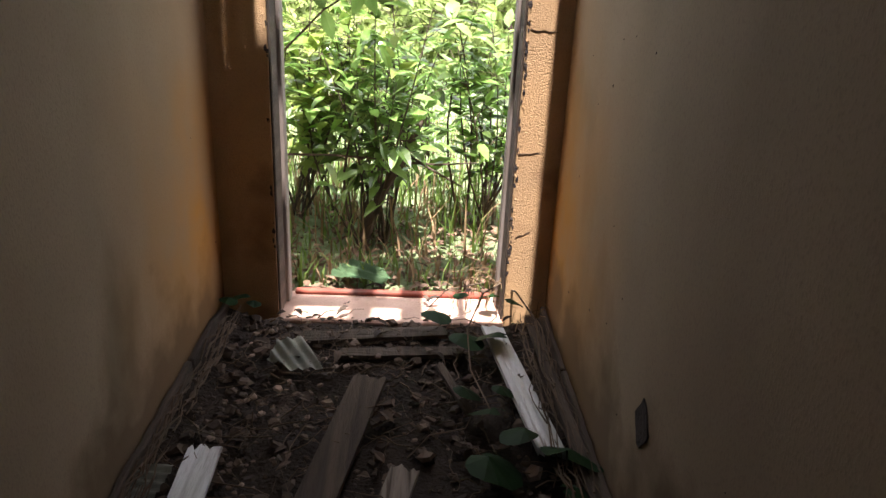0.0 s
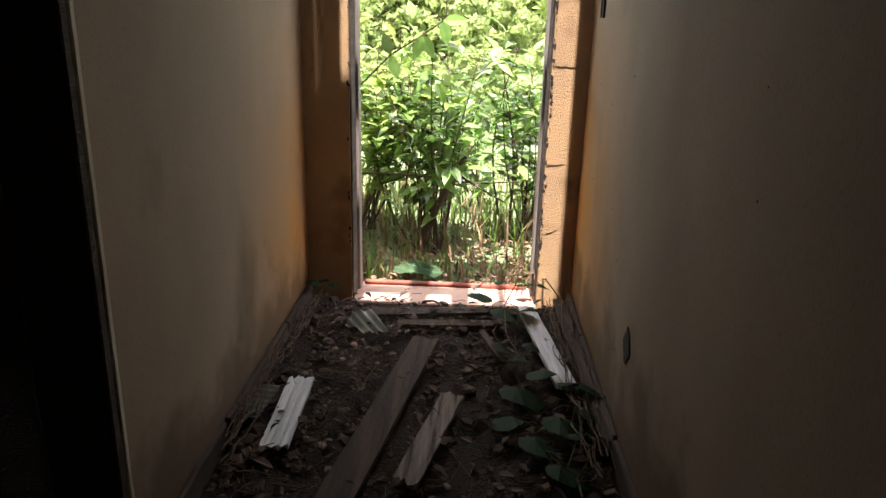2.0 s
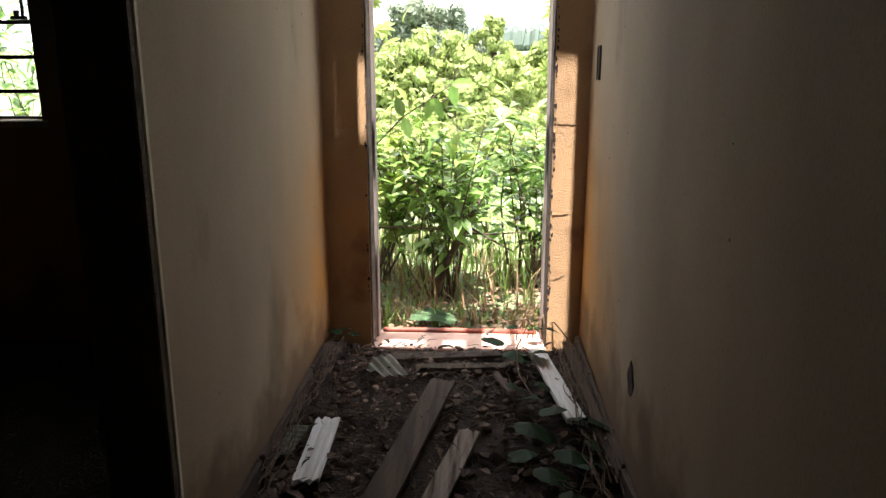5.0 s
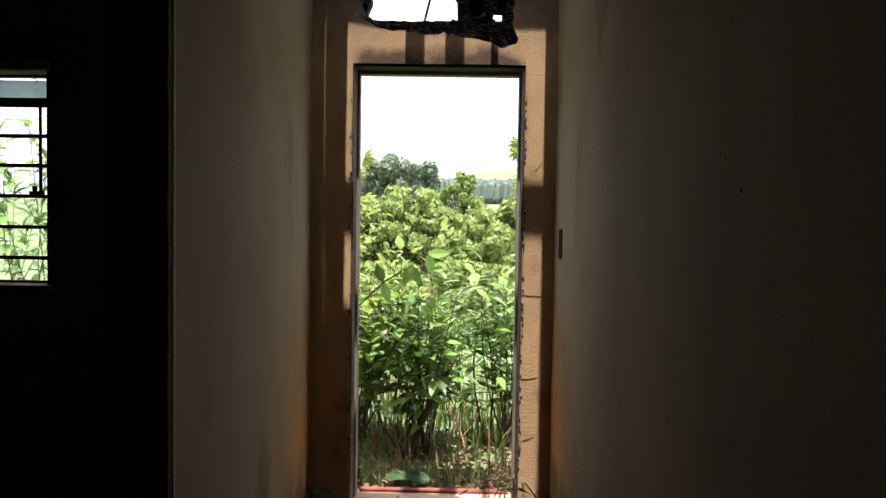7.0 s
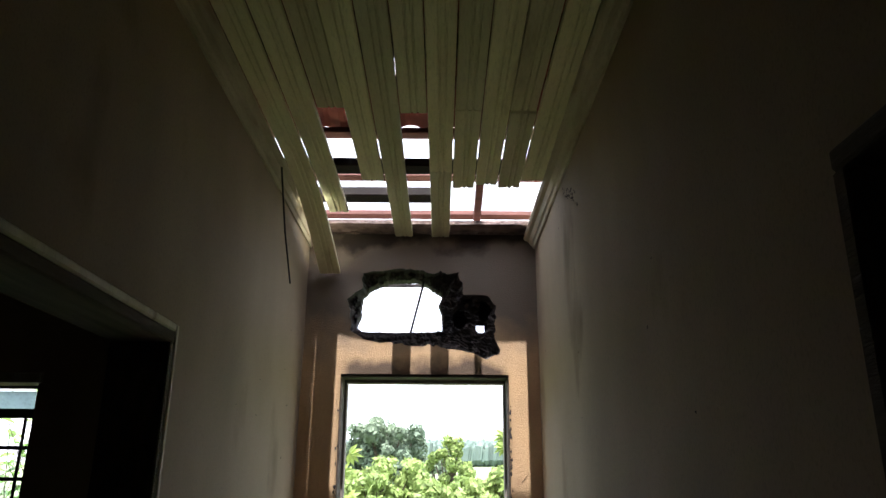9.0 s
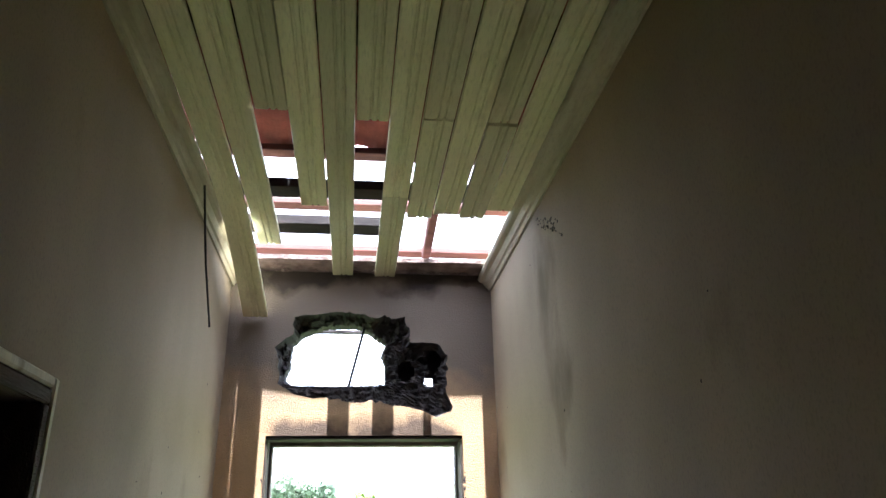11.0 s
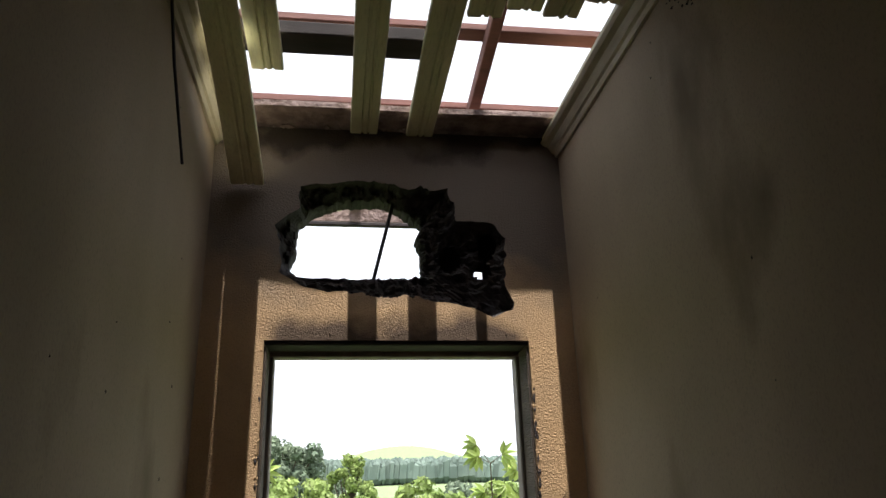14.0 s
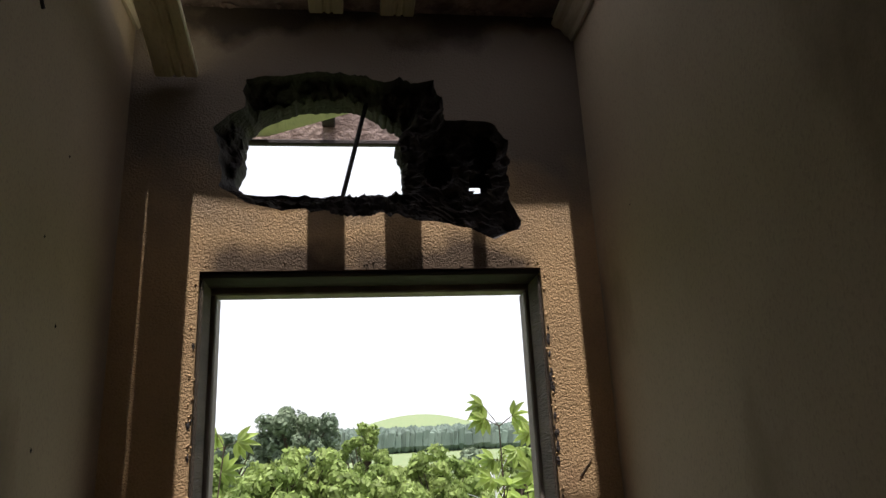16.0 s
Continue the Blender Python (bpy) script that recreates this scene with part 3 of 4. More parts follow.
def timber_part(name, lo, hi, material, m=None):
    bm = bmesh.new()
    add_box(bm, lo, hi, 0.003, m)
    for v in bm.verts:
        v.co.z += 0.004 * noise.noise(v.co * 5)
    o = part(name, bm, material, timber)
    o.matrix_parent_inverse = Matrix.Translation((0, -1.6, -2.8))


timber_part("joist", (XL, 1.235, 2.81), (XR, 1.325, 2.845), dark_wood)
timber_part("joist", (XL, 1.55, 2.81), (0.20, 1.645, 2.85), dark_wood)
for jy in (0.4, -0.5, -1.4, -2.3):
    timber_part("joist", (XL, jy, 2.81), (XR, jy + 0.06, 2.86), dark_wood)
ang = math.degrees(math.atan(0.15))
for by in (0.72, 1.055, 1.39, 1.735, 2.10):
    z = slope(by) - 0.02
    timber_part("batten", (-0.62, -0.026, -0.014), (0.80, 0.026, 0.014), red_wood, pose(0, by, z, -ang))
for rx in (-0.49, 0.362, 1.1):
    timber_part("rafter", (-0.018, -2.4, -0.05), (0.018, 0.62, 0.0), red_wood, pose(rx, 1.45, slope(1.45) - 0.036, -ang))
# mortar lump and plate on top of the end wall
bm = bmesh.new()
add_box(bm, (XL, 1.945, 2.818), (XR, 2.13, 2.838))
bmesh.ops.subdivide_edges(bm, edges=bm.edges[:], cuts=5, use_grid_fill=True)
for v in bm.verts:
    v.co += Vector((0, noise.noise(v.co * 14) * 0.012, noise.noise(v.co * 12 + Vector((3, 1, 2))) * 0.006))
o = part("wall_plate", bm, plate_m, timber, "rough mortar-spattered wall plate")
o.matrix_parent_inverse = Matrix.Translation((0, -1.6, -2.8))

s = Soup()
for k in range(60):
    x, r = rnd(XL + 0.03, XR - 0.03), rnd(0.006, 0.018)
    c = Vector((x, YE + rnd(-0.004, 0.02), 2.803 + r * 0.3))
    ring = [c + Vector((r * rnd(0.7, 1.4) * math.cos(i * 1.047), r * 0.7 * math.sin(i * 1.047), rnd(-0.3, 0.3) * r)) for i in range(6)]
    s.add(ring + [c + Vector((0, 0, r * 0.8)), c - Vector((0, 0, r * 0.6))], [(i, (i + 1) % 6, 6) for i in range(6)] + [((i + 1) % 6, i, 7) for i in range(6)])
tagged(s.make("mortar_crumbs", plate_m), "crumbs of mortar along the top of the end wall", "mortar", kind="stuff")

roof = tagged(empty("roof", (0, 0, 3)), "old red clay tile roof with the end part missing", "roof", kind="structure")


def roof_part(name, verts, faces, material):
    o = mesh_object(name, verts, faces, material, roof)
    o.matrix_parent_inverse = Matrix.Translation((0, 0, -3))


def slab(x0, x1, y0, y1, t=0.03):
    vs = [(x, y, slope(y) + dz) for dz in (0, t) for x, y in ((x0, y0), (x1, y0), (x1, y1), (x0, y1))]
    return vs, [(3, 2, 1, 0), (4, 5, 6, 7), (0, 1, 5, 4), (1, 2, 6, 5), (2, 3, 7, 6), (3, 0, 4, 7)]


roof_part("tile_field", *slab(-4.4, 3.7, -3.7, 0.70), tile_m)
roof_part("tile_field", *slab(-4.4, -0.56, 0.70, 1.40), tile_m)
roof_part("tile_field", *slab(0.74, 3.7, 0.70, 1.40), tile_m)
roof_part("tile_field", *slab(-4.4, -1.3, 1.40, 2.75), tile_m)
roof_part("tile_field", *slab(1.6, 3.7, 1.40, 2.75), tile_m)
# single tiles above the broken ceiling
for r in range(3):
    for c in range(7):
        x0, y0 = -0.555 + c * 0.185, 0.70 + r * 0.235
        y1 = y0 + 0.25 if r < 2 else 1.405 + rnd(-0.012, 0.012)
        vs, fs = [], []
        for j, y in enumerate((y0, y1)):
            for i in range(9):
                u = i / 8
                w = 0.014 * math.sin(u * 2 * math.pi) + 0.006 * j + 0.004 * r
                vs.append((x0 + u * 0.183, y, slope(y) + w))
                vs.append((x0 + u * 0.183, y, slope(y) + w + 0.012))
        for i in range(8):
            a, b = 2 * i, 18 + 2 * i
            fs += [(a, a + 2, b + 2, b), (a + 1, b + 1, b + 3, a + 3), (a, a + 1, a + 3, a + 2), (b, b + 2, b + 3, b + 1)]
        fs += [(0, 18, 19, 1), (16, 17, 35, 34)]
        roof_part("tile", vs, fs, tile_m)
for gx in (-4.0, 3.2):
    prof = [(YB, 3.0), (YO, 3.0), (YO, 3.002), (1.6, slope(1.6) - 0.012), (YB, slope(YB) - 0.012)]
    vs = [(x, y, z) for x in (gx, gx + 0.13) for y, z in prof]
    fs = [(0, 1, 2, 3, 4), (9, 8, 7, 6, 5)] + [(i, (i + 1) % 5, 5 + (i + 1) % 5, 5 + i) for i in range(5)]
    tagged(mesh_object("gable_wall", vs, fs, plaster), "low plastered gable wall under the roof", "wall", kind="structure")
structure("attic_wall", [((-3.87, YB - WT, 3.2), (3.2, YB, slope(YB) - 0.01))], plaster, "plain plastered attic end wall", "wall")

# eave outside the hole
eave = tagged(empty("eave", (0, 2.6, 2.72)), "broken eave with greenish soffit board and pale fascia", "eave")


def eave_part(name, bm, material):
    o = part(name, bm, material, eave)
    o.matrix_parent_inverse = Matrix.Translation((0, -2.6, -2.72))


eave_part("fascia_bar", box_bm(((-0.9, 2.60, 2.672), (0.9, 2.625, 2.688)), bevel=0.003), dark_wood)
bm = bmesh.new()
lo = [(-0.75, 2.24), (0.0, 2.24), (0.20, 2.38), (-0.22, 2.60), (-0.75, 2.60)]
f = bm.faces.new([bm.verts.new((x, y, 2.695 + 0.06 * max(0, x + 0.22))) for x, y in lo])
bmesh.ops.solidify(bm, geom=[f], thickness=0.012)
eave_part("soffit_board", bm, ceil_m)
eave_part("fascia_board", box_bm(((-0.9, 2.70, 2.725), (0.9, 2.72, 2.86)), bevel=0.004), plate_m)
eave_part("rafter_tail", box_bm(((-0.045, 2.25, 2.78), (0.0, 2.70, 2.84)), bevel=0.004), dark_wood)

# ---- things in the corridor ----
def plank(name, label, a, b, width, thick, material, z=0.03, grooves=0, tilt=0.0, category="plank", end_z=None):
    """A loose board lying from a to b (middle of its ends) with split, worn ends."""
    a, b = Vector((*a, z)), Vector((*b, z if end_z is None else end_z))
    d = b - a
    n, m = 14, 9
    vs, fs = [], []
    side = Vector((d.y, -d.x, 0)).normalized()
    up = Vector((0, 0, 1))
    for lay in (0, 1):
        for j in range(n + 1):
            for i in range(m + 1):
                u = i / m - 0.5
                t = j / n
                end = 0
                if j in (0, n):
                    end = rnd(-0.014, 0.014)
                p = a + d * t + d.normalized() * end + side * width * u * (1 + 0.04 * noise.noise((t * 4, lay, width * 50)))
                g = -0.002 if lay and grooves and i in (3, 6) else 0
                p += up * (thick * lay + g + tilt * u * width + 0.0025 * noise.noise((u * 9, t * 9, width * 77)))
                vs.append(p)
    q = (n + 1) * (m + 1)
    for j in range(n):
        for i in range(m):
            k = j * (m + 1) + i
            fs.append((k, k + 1, k + m + 2, k + m + 1))
            fs.append((q + k, q + k + m + 1, q + k + m + 2, q + k + 1))
    rim = [i for i in range(m + 1)] + [j * (m + 1) + m for j in range(1, n + 1)] + [n * (m + 1) + i for i in range(m - 1, -1, -1)] + [j * (m + 1) for j in range(n - 1, 0, -1)]
    for x, y in zip(rim, rim[1:] + rim[:1]):
        fs.append((x, x + q, y + q, y))
    return tagged(mesh_object(name, vs, fs, material), label, category)


plank("painted_plank", "short white painted grooved board lying on the floor", (-0.318, 0.835), (-0.331, 1.243), 0.084, 0.014, pale_wood, 0.030, 1, 0.1)
plank("floor_plank", "long dark weathered board lying in the litter", (-0.12, 0.55), (0.06, 1.595), 0.095, 0.02, grey_wood, 0.022, 0, -0.05)
plank("split_plank", "split grey board fragment with ragged end", (0.065, 0.70), (0.175, 1.17), 0.072, 0.014, split_wood, 0.034, 1)
plank("painted_plank", "long white painted board lying beside the wall", (0.548, 1.23), (0.458, 1.93), 0.078, 0.015, pale_wood, 0.042, 1, -0.2, end_z=0.03)
plank("floor_plank", "dark board half buried near the threshold", (-0.2, 1.86), (0.3, 1.93), 0.07, 0.015, grey_wood, 0.012)
plank("floor_plank", "dark board half buried near the threshold", (-0.05, 1.76), (0.34, 1.79), 0.055, 0.015, grey_wood, 0.014)
plank("batten_strip", "thin weathered strip lying along the wall", (0.625, 0.9), (0.59, 1.97), 0.03, 0.02, grey_wood, 0.05, 0, 0.2)
plank("batten_strip", "thin weathered strip lying along the wall", (0.35, 1.42), (0.27, 1.68), 0.022, 0.012, grey_wood, 0.03, 0, 0.2)


def corrugated(name, outline, z, rise, material, label, wave=0.035, turn=0.0):
    """A broken piece of corrugated sheet, cut to an outline."""
    n = 36
    xs, ys = [p[0] for p in outline], [p[1] for p in outline]
    bm = bmesh.new()
    x0, x1, y0, y1 = min(xs), max(xs), min(ys), max(ys)

    def inside(x, y):
        r = False
        for i, (ax, ay) in enumerate(outline):
            bx, by = outline[(i + 1) % len(outline)]
            if (ay > y) != (by > y) and x < (bx - ax) * (y - ay) / (by - ay) + ax:
                r = not r
        return r

    grid = {}
    for i in range(n + 1):
        for j in range(n + 1):
            x, y = x0 + (x1 - x0) * i / n, y0 + (y1 - y0) * j / n
            w = math.sin((x * math.cos(turn) + y * math.sin(turn)) * 2 * math.pi / wave) * wave * 0.16
            grid[i, j] = bm.verts.new((x, y, z + w + rise * (y - y0) / (y1 - y0)))
    for i in range(n):
        for j in range(n):
            if inside(x0 + (x1 - x0) * (i + 0.5) / n, y0 + (y1 - y0) * (j + 0.5) / n):
                bm.faces.new((grid[i, j], grid[i + 1, j], grid[i + 1, j + 1], grid[i, j + 1]))
    for v in [v for v in bm.verts if not v.link_faces]:
        bm.verts.remove(v)
    bmesh.ops.solidify(bm, geom=bm.faces[:], thickness=0.005)
    return tagged(part(name, bm, material, smooth=False), label, "sheet")


corrugated("corrugated_sheet", [(-0.262, 1.675), (-0.245, 1.77), (-0.169, 1.787), (-0.085, 1.64), (-0.185, 1.635), (-0.215, 1.66)], 0.035, 0.03, sheet_m, "broken pale corrugated sheet fragment on the litter", 0.034, 0.6)
corrugated("corrugated_sheet", [(-0.462, 0.93), (-0.455, 1.14), (-0.375, 1.15), (-0.395, 0.98)], 0.05, 0.01, sheet_m, "dirty corrugated sheet fragment leaning by the wall", 0.03, 1.4)
corrugated("green_sheet", [(-0.16, 2.42), (-0.10, 2.52), (0.0, 2.53), (0.10, 2.40), (0.05, 2.36)], 0.0, 0.03, green_sheet, "mossy green corrugated sheet piece on the ground outside", 0.05, 1.1)


def baseboard(x0, x1, label):
    pieces = [(-0.6, 0.9), (0.92, 1.6), (1.61, 2.03)]
    e = tagged(empty("baseboard", ((x0 + x1) / 2, 1, 0.0)), label, "baseboard", kind="structure")
    for y0, y1 in pieces:
        if x0 < 0 and y0 < 0.4:
            y0 = 0.37
        bm = bmesh.new()
        add_box(bm, (x0, y0, -0.02), (x1, y1, 0.075), 0.004)
        bmesh.ops.subdivide_edges(bm, edges=[q for q in bm.edges if abs(q.verts[0].co.y - q.verts[1].co.y) > 0.2], cuts=24)
        for v in bm.verts:
            v.co += Vector((noise.noise(v.co * 13) * 0.004, 0, noise.noise(v.co * 9 + Vector((5, 5, 5))) * 0.012))
        o = part("board", bm, grey_wood, e)
        o.matrix_parent_inverse = Matrix.Translation((-(x0 + x1) / 2, -1, 0))


baseboard(XL + 0.004, XL + 0.022, "rotten weathered baseboard along the wall foot")
baseboard(XR - 0.022, XR - 0.004, "rotten weathered baseboard along the wall foot")

# rubble, twigs and dry leaves over the floor
s = Soup()
for k in range(2300):
    x, y = rnd(XL + 0.03, XR - 0.03), rnd(0.1, 2.02)
    if random.random() < 0.35:
        x = XL + 0.03 + abs(random.gauss(0, 0.14)) if random.random() < 0.6 else x
        x = min(x, XR - 0.04)
    r = rnd(0.004, 0.011) if random.random() < 0.75 else rnd(0.012, 0.028)
    base = Vector((x, y, rnd(0.0, 0.024)))
    q = Euler((rnd(-0.5, 0.5), rnd(-0.5, 0.5), rnd(0, 6.3))).to_matrix()
    k5 = random.randint(4, 6)
    ring = [q @ Vector((math.cos(2 * math.pi * i / k5) * r * rnd(0.7, 1.3), math.sin(2 * math.pi * i / k5) * r * rnd(0.6, 1.1), 0)) for i in range(k5)]
    top = [p * 0.75 + q @ Vector((0, 0, r * rnd(0.15, 0.5))) for p in ring]
    s.add([base + p for p in ring + top], [tuple(range(k5))[::-1], tuple(range(k5, 2 * k5))] + [(i, (i + 1) % k5, k5 + (i + 1) % k5, k5 + i) for i in range(k5)])
tagged(s.make("rubble", chip_m), "scattered plaster chips and gravel on the floor", "rubble", kind="stuff")
s = Soup()
for k in range(80):
    x, y = random.gauss(-0.15, 0.14), rnd(0.5, 2.0)
    if not XL + 0.04 < x < XR - 0.06:
        continue
    r, z = rnd(0.006, 0.017), 0.022 + rnd(0, 0.012)
    q = Euler((rnd(-0.4, 0.4), rnd(-0.4, 0.4), rnd(0, 6.3))).to_matrix()
    ring = [q @ Vector((math.cos(i * 1.047) * r * rnd(0.7, 1.3), math.sin(i * 1.047) * r * rnd(0.6, 1.0), 0)) for i in range(6)]
    top = [p * 0.7 + q @ Vector((0, 0, r * rnd(0.2, 0.5))) for p in ring]
    s.add([Vector((x, y, z)) + p for p in ring + top], [(5, 4, 3, 2, 1, 0), (6, 7, 8, 9, 10, 11)] + [(i, (i + 1) % 6, 6 + (i + 1) % 6, 6 + i) for i in range(6)])
tagged(s.make("plaster_chips", pale_chip), "pale chips of plaster and stone on dark earth", "chips", kind="stuff")
s = Soup()
for k in range(330):
    x, y = rnd(XL + 0.05, XR - 0.05), rnd(0.3, 2.03)
    a = rnd(0, 6.28)
    ln = rnd(0.03, 0.16) if k > 24 else rnd(0.2, 0.42)
    pts = []
    for i in range(5):
        px = min(max(x + math.cos(a) * ln * i / 4, XL + 0.02), XR - 0.02)
        pts.append((px, min(y + math.sin(a) * ln * i / 4, 2.05), 0.02 + rnd(0, 0.025)))
        a += rnd(-0.35, 0.35)
    s.tube(pts, rnd(0.001, 0.003), 0.001, sides=4)
for k in range(46):
    x, y = rnd(XL + 0.06, XR - 0.2), rnd(0.3, 2.0)
    pts = [(x, y, 0.03)]
    a, ln = rnd(0, 6.28), rnd(0.015, 0.05)
    for i in range(4):
        a += rnd(-0.7, 0.7)
        px, py, pz = pts[-1]
        pts.append((max(px + math.cos(a) * ln, XL + 0.02), min(py + math.sin(a) * ln, 2.04), 0.03 + rnd(0, 0.03)))
    s.tube(pts, 0.0025, 0.0012, sides=4)
tagged(s.make("twigs", twig_m), "thin dry twigs strewn over the floor", "twigs", kind="stuff")
s = Soup()
for k in range(170):
    x, y = rnd(XL + 0.05, XR - 0.05), rnd(0.3, 2.3)
    if y > 2.03 and not (DL + 0.05 < x < DR - 0.05):
        continue
    if y > 2.03 and random.random() < 0.6:
        continue
    s.leaf(Vector((x, y, 0.03 + rnd(0, 0.02))), Vector((rnd(-1, 1), rnd(-1, 1), rnd(-0.1, 0.25))), Vector((0, 0, 1)), rnd(0.025, 0.06), rnd(0.014, 0.03), 0.4, 0.3)
tagged(s.make("dry_leaves", chip_m), "brown dry leaves littering the floor", "dry leaves", kind="stuff")


s = Soup()
for k in range(90):
    right = k % 2 == 0
    x = XR - 0.03 - rnd(0, 0.09) if right else XL + 0.03 + rnd(0, 0.06)
    y = rnd(0.7, 1.75)
    pts = [(x + rnd(-0.012, 0.012), y + 0.07 * i, 0.05 + rnd(0.0, 0.05)) for i in range(5)]
    s.tube(pts, rnd(0.0015, 0.004), 0.0012, sides=4)
tagged(s.make("roots", twig_m), "dry roots and stalks lying along the wall foot", "roots", kind="stuff")


# vine creeping in over the threshold
def vine():
    e = tagged(empty("vine", (0.45, 1.9, 0.04)), "green vine creeping over the threshold along the wall", "vine")
    inv = Matrix.Translation((-0.45, -1.9, -0.04))
    made = []
    stems = [[(0.47, 2.35, 0.05), (0.50, 2.2, 0.09), (0.49, 2.06, 0.15), (0.42, 1.95, 0.16), (0.36, 1.8, 0.10), (0.36, 1.6, 0.07), (0.40, 1.38, 0.08)],
             [(0.50, 2.3, 0.03), (0.54, 2.02, 0.14), (0.60, 1.9, 0.09), (0.57, 1.6, 0.09), (0.60, 1.36, 0.08), (0.58, 1.05, 0.06), (0.5, 0.8, 0.05)],
             [(0.46, 2.3, 0.02), (0.42, 2.12, 0.12), (0.3, 2.04, 0.13), (0.24, 1.98, 0.09)]]
    for st in stems:
        o = mesh_object("stem", *tube_data(st, 0.004, 0.002, 5), twig_m, e)
        o.matrix_parent_inverse = inv
        made.append(o)
    spots = [(0.26, 1.93, 0.10, 0.10), (0.355, 1.79, 0.09, 0.11), (0.46, 1.79, 0.10, 0.12), (0.33, 1.49, 0.08, 0.085), (0.41, 1.39, 0.08, 0.10), (0.38, 1.19, 0.07, 0.14),
             (0.585, 1.20, 0.09, 0.18), (0.48, 1.28, 0.09, 0.10), (0.47, 2.10, 0.09, 0.07), (0.36, 2.04, 0.12, 0.06), (0.52, 1.98, 0.13, 0.07), (0.44, 1.50, 0.08, 0.07),
             (0.50, 1.03, 0.06, 0.14), (0.42, 0.93, 0.05, 0.13), (0.57, 0.95, 0.06, 0.15), (0.48, 0.80, 0.05, 0.13), (0.36, 1.04, 0.05, 0.10), (0.58, 1.08, 0.07, 0.12),
             (-0.40, 2.0, 0.11, 0.07), (-0.44, 1.95, 0.12, 0.06), (-0.36, 1.97, 0.1, 0.05)]
    for x, y, z, r in spots:
        sp = Soup()
        w = rnd(0, 6.28)
        rim = []
        for i in range(14):
            a = 2 * math.pi * i / 14
            rr = r * 0.5 * (1.0 + 0.35 * math.cos(a) - (0.5 if i == 7 else 0.0) + 0.06 * math.sin(3 * a))
            p = Vector((rr * math.cos(a + w), rr * math.sin(a + w), 0))
            p.z = -1.6 * p.length ** 2 / r * 0.5 + 0.12 * abs(math.sin(a)) * rr
            p.rotate(Euler((rnd(-0.05, 0.05) - 0.3, 0.1, 0)))
            rim.append(Vector((x, y, z)) + p)
        sp.add([Vector((x, y, z))] + rim, [(0, 1 + i, 1 + (i + 1) % 14) for i in range(14)])
        sp.make("leaf", vine_m, made[0 if y < 1.9 and x < 0.45 else 1 if x > 0.45 else 2])


vine()
# dry stalks bending in beside the door jamb
s = Soup()
for k in range(34):
    x = rnd(0.33, 0.56) if k < 26 else rnd(0.5, 0.6)
    y = rnd(2.08, 2.3) if k < 26 else rnd(1.9, 2.03)
    a, ln = rnd(0, 6.28), rnd(0.15, 0.42)
    p0 = Vector((x, y, 0.02))
    pts = [p0 + Vector((math.cos(a) * ln * 0.5 * t * t, math.sin(a) * ln * 0.3 * t * t, ln * (0.9 * t - 0.6 * t * t))) for t in (0, 0.25, 0.5, 0.75, 1)]
    pts = [Vector((min(p.x, 0.50) if p.y > 2.03 else min(p.x, 0.64), p.y, p.z)) for p in pts]
    s.tube(pts, 0.0022, 0.001, sides=4)
tagged(s.make("dry_stalks", straw_m), "dry pale stalks curling beside the door jamb", "dry stalks", kind="stuff")

# wall fittings and damage
e = tagged(empty("switch_box", (XR - 0.002, 1.83, 1.27)), "empty dark electrical box set into the wall", "switch box")
inv = Matrix.Translation((-(XR - 0.002), -1.83, -1.27))
o = part("rim", box_bm(((XR - 0.008, 1.80, 1.205), (XR - 0.001, 1.81, 1.335)), ((XR - 0.008, 1.85, 1.205), (XR - 0.001, 1.86, 1.335)), ((XR - 0.008, 1.81, 1.205), (XR - 0.001, 1.85, 1.213)), ((XR - 0.008, 1.81, 1.327), (XR - 0.001, 1.85, 1.335)), bevel=0.001), dark_wood, e)
o.matrix_parent_inverse = inv
o = part("back_plate", box_bm(((XR - 0.004, 1.81, 1.213), (XR - 0.001, 1.85, 1.327))), wire_m, e)
o.matrix_parent_inverse = inv


def chip(y, z, w, h, x, sgn, seed, material=brick_m):
    """A chip knocked out of the plaster: a shallow broken patch."""
    rng = random.Random(seed)
    n = 14
    ring = []
    for i in range(n):
        a = 2 * math.pi * i / n
        c, q = math.cos(a), math.sin(a)
        m = 1 / (abs(c) + abs(q))
        ring.append((x + sgn * 0.0035, y + w * 0.5 * c * m * rng.uniform(0.85, 1.1), z + h * 0.5 * q * m * rng.uniform(0.9, 1.1)))
    vs = ring + [(x + sgn * 0.0005, p[1] * 1.0, p[2]) for p in ring] + [(x + sgn * 0.002, y, z)]
    fs = [(i, (i + 1) % n, n + (i + 1) % n, n + i) for i in range(n)] + [(i, (i + 1) % n, 2 * n) for i in range(n)]
    return mesh_object("plaster_chip", vs, fs, material)


tagged(chip(0.945, 0.345, 0.10, 0.125, XR, -1, 4), "dark diamond shaped chip knocked out of the wall plaster", "wall chip")
rng = random.Random(8)
s = Soup()
for k in range(46):
    right = k % 3 > 0
    x = XR if right else XL
    sgn = -1 if right else 1
    y, z, r = rng.uniform(0.5 if not right else -0.3, 2.0), rng.uniform(0.2, 2.7), rng.uniform(0.0012, 0.003)
    n = 7
    ring = [(x + sgn * 0.001, y + r * math.cos(2 * math.pi * i / n), z + r * rng.uniform(0.7, 2.2) * math.sin(2 * math.pi * i / n)) for i in range(n)]
    s.add(ring + [(x + sgn * 0.003, y, z)], [(i, (i + 1) % n, n) for i in range(n)])
